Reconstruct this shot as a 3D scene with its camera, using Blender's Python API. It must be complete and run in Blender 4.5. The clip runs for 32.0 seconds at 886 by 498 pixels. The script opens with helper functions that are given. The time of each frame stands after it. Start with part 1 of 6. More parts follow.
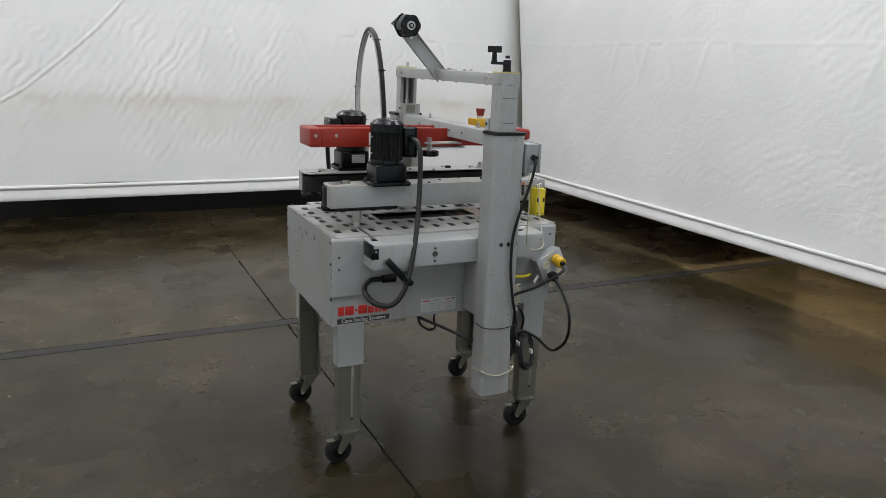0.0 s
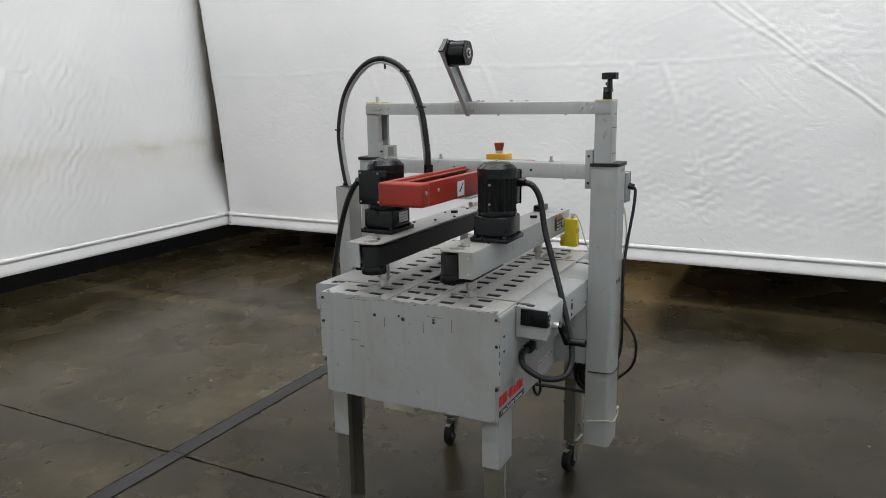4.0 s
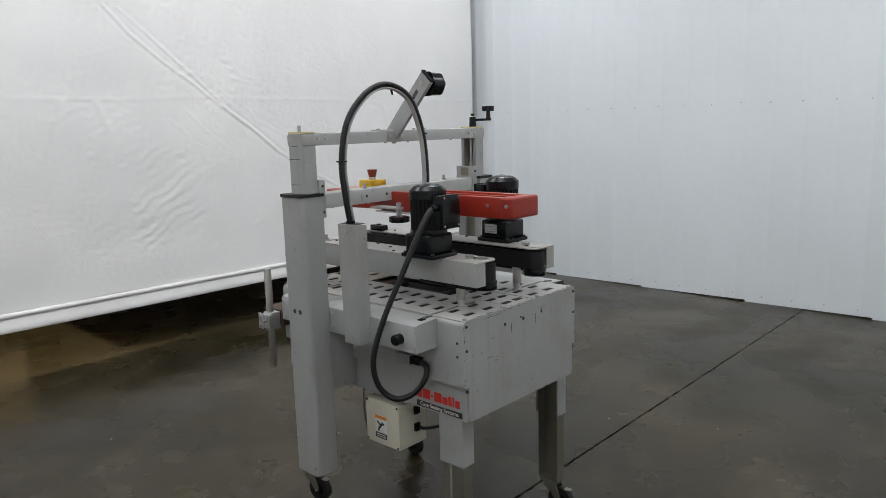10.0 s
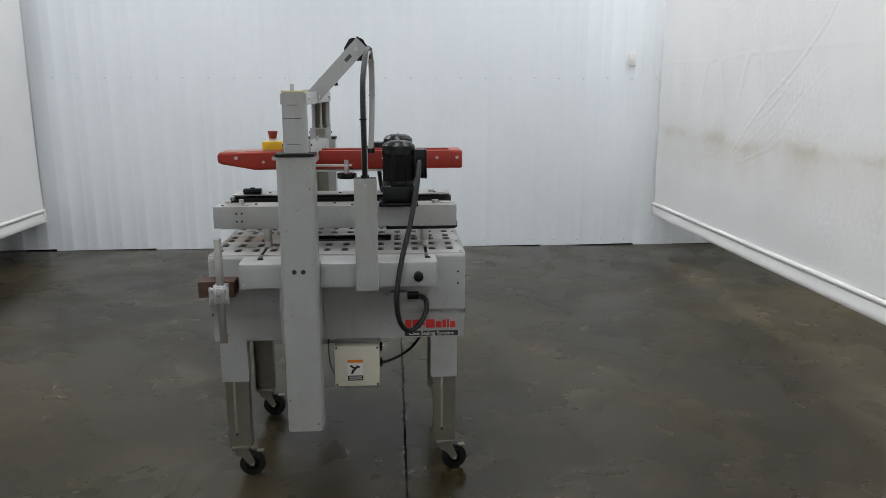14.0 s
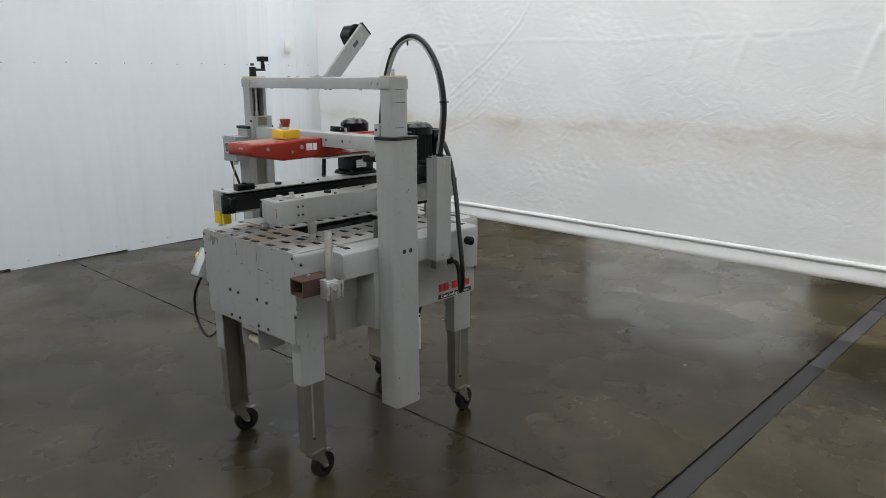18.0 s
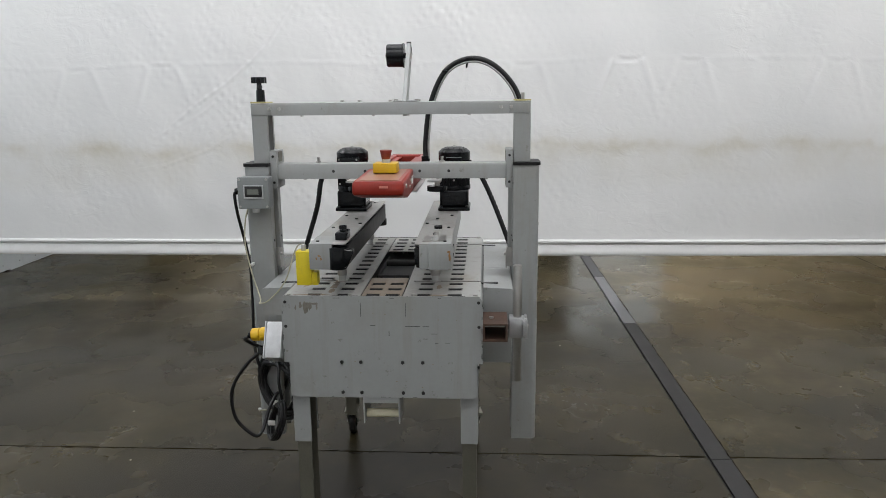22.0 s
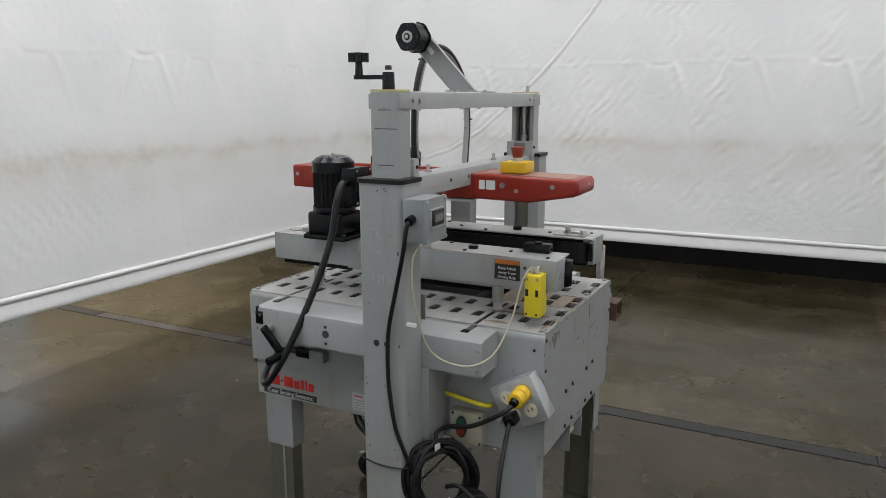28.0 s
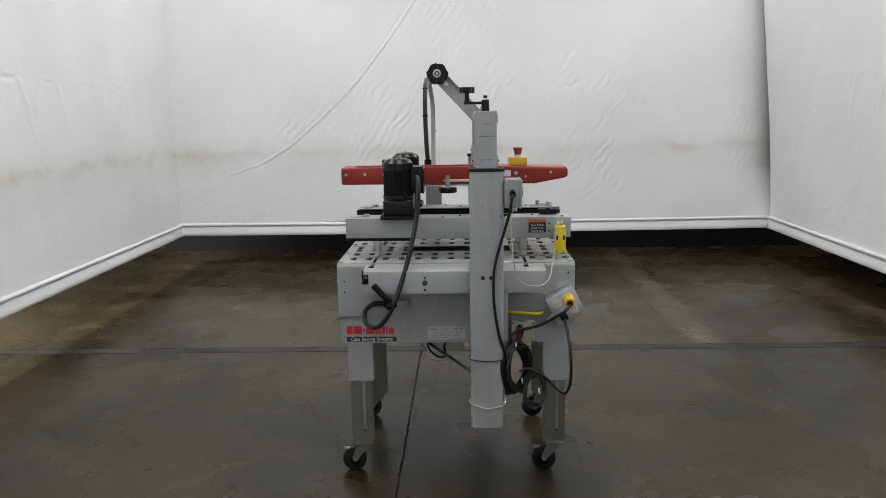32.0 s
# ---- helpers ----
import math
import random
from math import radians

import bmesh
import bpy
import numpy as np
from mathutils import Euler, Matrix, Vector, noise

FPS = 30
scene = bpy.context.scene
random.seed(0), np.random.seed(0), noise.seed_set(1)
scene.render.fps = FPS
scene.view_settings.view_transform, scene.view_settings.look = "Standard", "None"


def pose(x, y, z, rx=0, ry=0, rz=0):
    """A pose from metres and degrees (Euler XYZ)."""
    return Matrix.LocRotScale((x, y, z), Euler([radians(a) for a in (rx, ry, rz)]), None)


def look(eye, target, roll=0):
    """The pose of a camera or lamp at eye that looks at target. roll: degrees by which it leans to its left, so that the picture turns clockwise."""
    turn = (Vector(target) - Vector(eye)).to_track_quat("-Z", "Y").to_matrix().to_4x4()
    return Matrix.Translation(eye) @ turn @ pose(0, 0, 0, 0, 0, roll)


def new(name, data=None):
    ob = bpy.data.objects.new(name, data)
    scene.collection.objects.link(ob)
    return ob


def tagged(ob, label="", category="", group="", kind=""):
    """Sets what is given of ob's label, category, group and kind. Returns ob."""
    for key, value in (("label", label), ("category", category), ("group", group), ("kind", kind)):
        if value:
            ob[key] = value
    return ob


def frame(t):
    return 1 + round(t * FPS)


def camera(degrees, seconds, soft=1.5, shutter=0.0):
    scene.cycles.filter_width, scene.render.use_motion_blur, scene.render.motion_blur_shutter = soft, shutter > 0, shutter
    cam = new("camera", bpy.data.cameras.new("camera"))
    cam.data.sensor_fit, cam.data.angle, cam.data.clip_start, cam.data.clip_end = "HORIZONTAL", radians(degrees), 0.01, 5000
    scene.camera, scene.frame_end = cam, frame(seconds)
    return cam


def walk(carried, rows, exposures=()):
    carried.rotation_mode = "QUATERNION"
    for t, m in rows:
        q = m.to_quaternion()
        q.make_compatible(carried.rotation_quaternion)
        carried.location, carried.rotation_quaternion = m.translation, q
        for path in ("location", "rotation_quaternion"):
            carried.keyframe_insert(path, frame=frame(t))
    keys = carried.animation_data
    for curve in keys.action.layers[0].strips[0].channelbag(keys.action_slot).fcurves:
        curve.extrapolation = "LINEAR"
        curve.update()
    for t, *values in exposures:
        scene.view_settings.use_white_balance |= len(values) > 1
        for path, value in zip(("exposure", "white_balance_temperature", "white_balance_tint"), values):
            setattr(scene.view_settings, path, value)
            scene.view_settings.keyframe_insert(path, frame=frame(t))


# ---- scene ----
cam = camera(62.97, 32.0, soft=0.4)
PATH = [
    (0, (-0.0014, -0.0061, 1.5223), (0.8613, 1.7293, 1.0279), 2.37),
    (0.5, (-0.1849, 0.1615, 1.5173), (0.7543, 1.8604, 1.0359), 0.59),
    (1, (-0.4068, 0.3259, 1.5258), (0.7183, 1.9167, 1.0746), 1.33),
    (1.5, (-0.5996, 0.4722, 1.517), (0.669, 1.9495, 1.0607), 0.73),
    (2, (-0.6827, 0.6909, 1.5141), (0.6939, 2.073, 1.0725), 0.09),
    (2.5, (-0.8052, 0.9107, 1.5295), (0.6706, 2.1942, 1.1119), -0.21),
    (3, (-0.9852, 1.1598, 1.5414), (0.5912, 2.3204, 1.1315), -0.4),
    (3.5, (-1.0529, 1.3934, 1.5148), (0.609, 2.4249, 1.0975), -0.66),
    (5.5, (-1.1855, 2.3783, 1.5229), (0.7559, 2.7215, 1.1866), -0.97),
    (6, (-1.2066, 2.6144, 1.526), (0.7617, 2.6991, 1.1818), -0.9),
    (6.5, (-1.1957, 2.854, 1.5299), (0.7626, 2.6886, 1.1592), -0.98),
    (7, (-1.0973, 3.0753, 1.5107), (0.8384, 2.7424, 1.1334), -1.12),
    (7.5, (-1.0472, 3.2891, 1.5248), (0.8399, 2.7557, 1.1321), -1),
    (8, (-1.0585, 3.6049, 1.5227), (0.7477, 2.8333, 1.1457), -1.39),
    (8.5, (-1.0051, 3.8295, 1.5102), (0.7167, 2.8755, 1.1566), -1.16),
    (9, (-0.9071, 4.1142, 1.5203), (0.707, 2.9797, 1.1923), -1.6),
    (9.5, (-0.8117, 4.4631, 1.5246), (0.6719, 3.1606, 1.2043), -1.76),
    (10, (-0.688, 4.6703, 1.5142), (0.6521, 3.2244, 1.1776), -1.61),
    (10.5, (-0.485, 4.8421, 1.5213), (0.6976, 3.2648, 1.1842), -2.01),
    (11, (-0.2903, 5.099, 1.5143), (0.6584, 3.3645, 1.2121), -1.68),
    (11.5, (-0.1109, 5.2527, 1.5017), (0.6545, 3.431, 1.1925), -1.63),
    (12, (0.1125, 5.322, 1.4984), (0.7311, 3.4474, 1.1767), -1.71),
    (12.5, (0.3364, 5.4726, 1.4978), (0.7375, 3.5428, 1.1583), -1.31),
    (13, (0.549, 5.6054, 1.5132), (0.7093, 3.6566, 1.0931), -1.11),
    (13.5, (0.7797, 5.6316, 1.4988), (0.8095, 3.6772, 1.0755), -0.69),
    (14, (1.0111, 5.6887, 1.5026), (0.8831, 3.7387, 1.0771), -0),
    (14.5, (1.2798, 5.801, 1.5016), (0.9557, 3.8807, 1.0463), -0.4),
    (16.5, (2.3706, 5.5386, 1.4684), (1.3758, 3.8559, 1.0455), -0.03),
    (17, (2.5905, 5.4026, 1.5016), (1.469, 3.8076, 1.0567), -0.19),
    (17.5, (2.8852, 5.2626, 1.5074), (1.6049, 3.7925, 1.0607), -0.53),
    (18, (3.0893, 5.0803, 1.4993), (1.6898, 3.7284, 1.0373), -0.21),
    (18.5, (3.2473, 4.8399, 1.5011), (1.7654, 3.5867, 1.0179), -0.57),
    (19, (3.4975, 4.5764, 1.5279), (1.8548, 3.5443, 1.0417), -0.27),
    (19.5, (3.6043, 4.3501, 1.5128), (1.8973, 3.433, 1.018), -0.29),
    (20, (3.6625, 4.0712, 1.5127), (1.8814, 3.2986, 1.0323), -0.51),
    (20.5, (3.7549, 3.7819, 1.5288), (1.9099, 3.1747, 1.0521), -0.6),
    (21, (3.8109, 3.5685, 1.526), (1.9221, 3.1068, 1.0578), -0.49),
    (21.5, (3.8347, 3.3195, 1.529), (1.915, 2.9965, 1.0705), -0.7),
    (22, (3.8691, 3.0404, 1.5244), (1.9169, 2.9237, 1.1057), -0.65),
    (22.5, (3.879, 2.7926, 1.5228), (1.922, 2.8741, 1.118), -0.33),
    (23, (3.8362, 2.5459, 1.5094), (1.8901, 2.7906, 1.1186), -0.89),
    (23.5, (3.8398, 2.2555, 1.5183), (1.9319, 2.7154, 1.1328), -0.92),
    (24, (3.8368, 2.0504, 1.5263), (1.99, 2.7179, 1.1474), -0.85),
    (24.5, (3.6951, 1.8479, 1.5122), (1.9047, 2.653, 1.1298), -0.72),
    (26.5, (2.9725, 1.161, 1.5231), (1.5668, 2.5247, 1.1176), 0.1),
    (27, (2.7281, 0.9698, 1.5064), (1.5108, 2.5076, 1.1147), 0.07),
    (27.5, (2.5291, 0.8273, 1.4984), (1.4809, 2.4811, 1.0905), 0.51),
    (28, (2.2742, 0.7617, 1.4853), (1.3712, 2.4989, 1.0768), -0.09),
    (28.5, (2.031, 0.6581, 1.4759), (1.3523, 2.494, 1.0651), -0.33),
    (29, (1.8251, 0.5025, 1.4895), (1.3444, 2.399, 1.0744), -0.47),
    (29.5, (1.7331, 0.3218, 1.4814), (1.3776, 2.2454, 1.0651), -1.09),
    (30, (1.6088, 0.1245, 1.5182), (1.3751, 2.0703, 1.1191), -1.07),
    (30.5, (1.399, -0.0271, 1.5043), (1.2976, 1.9415, 1.1664), -0.9),
    (31, (1.3484, -0.1594, 1.4914), (1.2242, 1.8054, 1.1388), -0.9),
    (31.5, (1.3206, -0.3205, 1.5077), (1.1745, 1.6392, 1.1355), -0.99),
    (32, (1.2715, -0.4415, 1.5054), (1.2094, 1.5223, 1.1319), -0.86),
]
walk(cam, [(t, look(eye, target, roll)) for t, eye, target, roll in PATH],
     exposures=((0, 0.06), (3.5, 0.06), (6, 0.0), (13, -0.08), (20, 0.0), (24, -0.07), (32, -0.03)))

# ---- world, lamps, exposure ----
CX, CY, LIFT = 1.23, 2.715, 0.005      # middle of the machine's bed on the floor; how far the frame is raised over its wheels
world = bpy.data.worlds.new("world")
scene.world = world
world.use_nodes = True
world.node_tree.nodes["Background"].inputs[0].default_value = (0.5, 0.55, 0.6, 1)
world.node_tree.nodes["Background"].inputs[1].default_value = 0.03


# ---- materials ----
def mat(name, base, rough=0.5, metal=0.0, var=0.1, scale=8.0, bump=0.0, bump_scale=60.0, dirt=None, dirt_amt=0.5, dirt_scale=5.0, spec=0.5, coat=0.0, grime=None):
    """A painted or bare surface: grain at two scales, optional dirt patches, roughness variation and fine relief."""
    m = bpy.data.materials.new(name)
    m.use_nodes = True
    nt = m.node_tree
    n, l = nt.nodes, nt.links
    b = n["Principled BSDF"]
    b.inputs["Metallic"].default_value = metal
    b.inputs["Specular IOR Level"].default_value = spec
    b.inputs["Coat Weight"].default_value = coat
    tc = n.new("ShaderNodeTexCoord")
    big = n.new("ShaderNodeTexNoise")
    big.inputs["Scale"].default_value = scale
    big.inputs["Detail"].default_value = 6
    l.new(tc.outputs["Object"], big.inputs["Vector"])
    fine = n.new("ShaderNodeTexNoise")
    fine.inputs["Scale"].default_value = scale * 14
    fine.inputs["Detail"].default_value = 3
    l.new(tc.outputs["Object"], fine.inputs["Vector"])
    add = n.new("ShaderNodeMix")
    add.inputs[0].default_value = 0.35
    l.new(big.outputs["Fac"], add.inputs[2])
    l.new(fine.outputs["Fac"], add.inputs[3])
    ramp = n.new("ShaderNodeValToRGB")
    ramp.color_ramp.elements[0].position, ramp.color_ramp.elements[1].position = 0.3, 0.7
    lo, hi = 1 - var, 1 + var
    ramp.color_ramp.elements[0].color = (*[min(1, c * lo) for c in base], 1)
    ramp.color_ramp.elements[1].color = (*[min(1, c * hi) for c in base], 1)
    l.new(add.outputs[0], ramp.inputs[0])
    colour = ramp.outputs[0]
    if dirt:
        dn = n.new("ShaderNodeTexNoise")
        dn.inputs["Scale"].default_value = dirt_scale
        dn.inputs["Detail"].default_value = 9
        dn.inputs["Roughness"].default_value = 0.68
        l.new(tc.outputs["Object"], dn.inputs["Vector"])
        dr = n.new("ShaderNodeMapRange")
        dr.inputs["From Min"].default_value, dr.inputs["From Max"].default_value = 0.55, 0.75
        dr.inputs["To Max"].default_value = dirt_amt
        l.new(dn.outputs["Fac"], dr.inputs["Value"])
        mx = n.new("ShaderNodeMix")
        mx.data_type = "RGBA"
        l.new(dr.outputs[0], mx.inputs[0])
        l.new(colour, mx.inputs[6])
        mx.inputs[7].default_value = (*dirt, 1)
        colour = mx.outputs[2]
    if grime:
        # streaks that run down the sheet, and small chips
        mp = n.new("ShaderNodeMapping")
        mp.inputs["Scale"].default_value = (26, 26, 2.2)
        l.new(tc.outputs["Object"], mp.inputs["Vector"])
        for vec, sc, det, lo_, hi_, amt, colr in ((mp.outputs[0], 1.0, 5, 0.54, 0.80, 0.45, grime), (tc.outputs["Object"], 34.0, 4, 0.66, 0.72, 0.55, tuple(0.55 * c for c in grime)), (tc.outputs["Object"], 3.0, 6, 0.50, 0.75, 0.40, grime)):
            dn = n.new("ShaderNodeTexNoise")
            dn.inputs["Scale"].default_value, dn.inputs["Detail"].default_value, dn.inputs["Roughness"].default_value = sc, det, 0.62
            l.new(vec, dn.inputs["Vector"])
            dr = n.new("ShaderNodeMapRange")
            dr.inputs["From Min"].default_value, dr.inputs["From Max"].default_value, dr.inputs["To Max"].default_value = lo_, hi_, amt
            l.new(dn.outputs["Fac"], dr.inputs["Value"])
            mx = n.new("ShaderNodeMix")
            mx.data_type = "RGBA"
            l.new(dr.outputs[0], mx.inputs[0])
            l.new(colour, mx.inputs[6])
            mx.inputs[7].default_value = (*colr, 1)
            colour = mx.outputs[2]
    l.new(colour, b.inputs["Base Color"])
    rr = n.new("ShaderNodeMapRange")
    rr.inputs["To Min"].default_value, rr.inputs["To Max"].default_value = max(0.02, rough - 0.08), min(1, rough + 0.08)
    l.new(big.outputs["Fac"], rr.inputs["Value"])
    l.new(rr.outputs[0], b.inputs["Roughness"])
    if bump:
        bn = n.new("ShaderNodeTexNoise")
        bn.inputs["Scale"].default_value = bump_scale
        bn.inputs["Detail"].default_value = 5
        l.new(tc.outputs["Object"], bn.inputs["Vector"])
        bb = n.new("ShaderNodeBump")
        bb.inputs["Strength"].default_value = bump
        bb.inputs["Distance"].default_value = 0.002
        l.new(bn.outputs["Fac"], bb.inputs["Height"])
        l.new(bb.outputs[0], b.inputs["Normal"])
    return m


GREY = mat("grey_paint", (0.302, 0.314, 0.309), 0.38, var=0.05, scale=5, bump=0.12, bump_scale=300, dirt=(0.25, 0.24, 0.21), dirt_amt=0.35, dirt_scale=6, grime=(0.23, 0.215, 0.175))
RUSTTOP = mat("rust_stained_top", (0.27, 0.225, 0.175), 0.45, var=0.15, scale=9, bump=0.15, bump_scale=300, dirt=(0.19, 0.115, 0.06), dirt_amt=0.85, dirt_scale=9, grime=(0.16, 0.11, 0.07))
TOPGREY = mat("worn_grey_top", (0.345, 0.345, 0.33), 0.40, var=0.08, scale=7, bump=0.12, bump_scale=300, dirt=(0.22, 0.16, 0.10), dirt_amt=0.55, dirt_scale=7, grime=(0.17, 0.14, 0.10))
OLIVE = mat("plated_steel", (0.20, 0.195, 0.16), 0.42, metal=0.6, var=0.12, scale=10, bump=0.1, dirt=(0.12, 0.10, 0.07), dirt_amt=0.4)
STEEL = mat("bare_steel", (0.45, 0.44, 0.42), 0.32, metal=0.9, var=0.12, scale=25, bump=0.05)
BOLT = mat("zinc_bolt", (0.42, 0.41, 0.39), 0.38, metal=0.85, var=0.15, scale=60)
DARKBOLT = mat("black_oxide_bolt", (0.03, 0.03, 0.03), 0.45, metal=0.5, var=0.2, scale=60)
BLACK = mat("black_cast_paint", (0.0045, 0.0058, 0.0070), 0.24, var=0.3, scale=18, bump=0.12, bump_scale=160, spec=0.28, dirt=(0.016, 0.017, 0.018), dirt_amt=0.3, dirt_scale=12)
FINS = mat("black_finned_casting", (0.005, 0.0055, 0.006), 0.5, var=0.3, scale=18, spec=0.2, bump=0.1, bump_scale=160)
RUBBER = mat("black_rubber", (0.009, 0.009, 0.009), 0.5, spec=0.3, var=0.25, scale=30, bump=0.1)
HOSE = mat("black_conduit", (0.010, 0.010, 0.011), 0.36, spec=0.35, var=0.2, scale=40)
RED = mat("red_paint", (0.255, 0.018, 0.009), 0.38, var=0.16, scale=9, bump=0.08, dirt=(0.17, 0.035, 0.022), dirt_amt=0.6, dirt_scale=9, spec=0.4, grime=(0.2, 0.03, 0.016))
YELLOW = mat("yellow_plastic", (0.64, 0.40, 0.012), 0.4, var=0.08, scale=20)
YELLOWBOX = mat("yellow_paint", (0.70, 0.56, 0.02), 0.42, var=0.1, scale=20, dirt=(0.25, 0.2, 0.05), dirt_amt=0.4, dirt_scale=20)
DARKRED = mat("dark_red_button", (0.22, 0.03, 0.02), 0.4, var=0.2, scale=30)
RUST = mat("rusted_steel", (0.065, 0.034, 0.022), 0.75, var=0.35, scale=25, bump=0.5, bump_scale=120, dirt=(0.12, 0.055, 0.03), dirt_amt=0.5, dirt_scale=25)
ALU = mat("cast_aluminium", (0.55, 0.55, 0.54), 0.38, metal=0.6, var=0.1, scale=30, bump=0.15)
CREAM = mat("cream_box_paint", (0.62, 0.60, 0.50), 0.45, var=0.06, scale=10, dirt=(0.4, 0.36, 0.26), dirt_amt=0.4)
WHITEPL = mat("white_plastic", (0.72, 0.72, 0.69), 0.45, var=0.05, scale=15)
GRUBBY = mat("grubby_ivory_box", (0.38, 0.36, 0.27), 0.5, var=0.12, scale=20, dirt=(0.2, 0.18, 0.13), dirt_amt=0.5, dirt_scale=20)
IVORY = mat("ivory_plastic", (0.66, 0.62, 0.45), 0.45, var=0.06, scale=30)
LABELWHITE = mat("label_white", (0.70, 0.70, 0.68), 0.45, var=0.04, scale=30)
PLATE = mat("dull_type_plate", (0.44, 0.44, 0.43), 0.4, var=0.08, scale=30)
LABELBLACK = mat("label_black", (0.015, 0.015, 0.015), 0.45, var=0.1, scale=30)
LABELRED = mat("label_red", (0.50, 0.025, 0.02), 0.45, var=0.1, scale=30)
LABELORANGE = mat("label_orange", (0.75, 0.22, 0.02), 0.45, var=0.1, scale=30)
FADEDORANGE = mat("faded_orange", (0.42, 0.13, 0.02), 0.5, var=0.15, scale=40)
INKGREY = mat("label_ink_grey", (0.25, 0.25, 0.26), 0.5, var=0.1, scale=30)
SMEAR = mat("brown_smear", (0.18, 0.166, 0.14), 0.6, var=0.5, scale=30)
RUSTBLOOM = mat("orange_rust", (0.27, 0.14, 0.05), 0.7, var=0.4, scale=60)
RUSTFILM = mat("rust_film", (0.24, 0.175, 0.12), 0.5, var=0.35, scale=40)
SCRATCH = mat("scratch_dark", (0.06, 0.06, 0.06), 0.6, var=0.3, scale=60)
CHALK = mat("chalk_faded", (0.43, 0.435, 0.42), 0.9, var=0.2, scale=160)
YELLOWED = mat("yellowed_tape", (0.52, 0.46, 0.20), 0.5, var=0.15, scale=30)
GREYBOX = mat("grey_enclosure", (0.225, 0.242, 0.242), 0.42, var=0.10, scale=12, bump=0.15, dirt=(0.16, 0.15, 0.14), dirt_amt=0.45, dirt_scale=22)
GALV = mat("galvanised_sheet", (0.56, 0.57, 0.58), 0.32, metal=0.7, var=0.16, scale=30, bump=0.1, dirt=(0.2, 0.2, 0.2), dirt_amt=0.4, dirt_scale=18)
GREYTUBE = mat("grey_flat_tube", (0.34, 0.34, 0.33), 0.4, var=0.1, scale=20)
CREAMWIRE = mat("cream_wire", (0.44, 0.42, 0.31), 0.5, var=0.08, scale=40)
YELLOWWIRE = mat("yellow_conduit", (0.72, 0.58, 0.02), 0.4, var=0.1, scale=40)
# near-black colour that stands for shade in unlit, unseen space
DARKVOID = mat("unlit_void", (0.02, 0.02, 0.02), 0.9, var=0.2, scale=2)
# dark colour that stands for shade inside holes, slots and recesses
INSIDE = mat("inside_shade", (0.05, 0.05, 0.05), 0.7, var=0.2, scale=10)


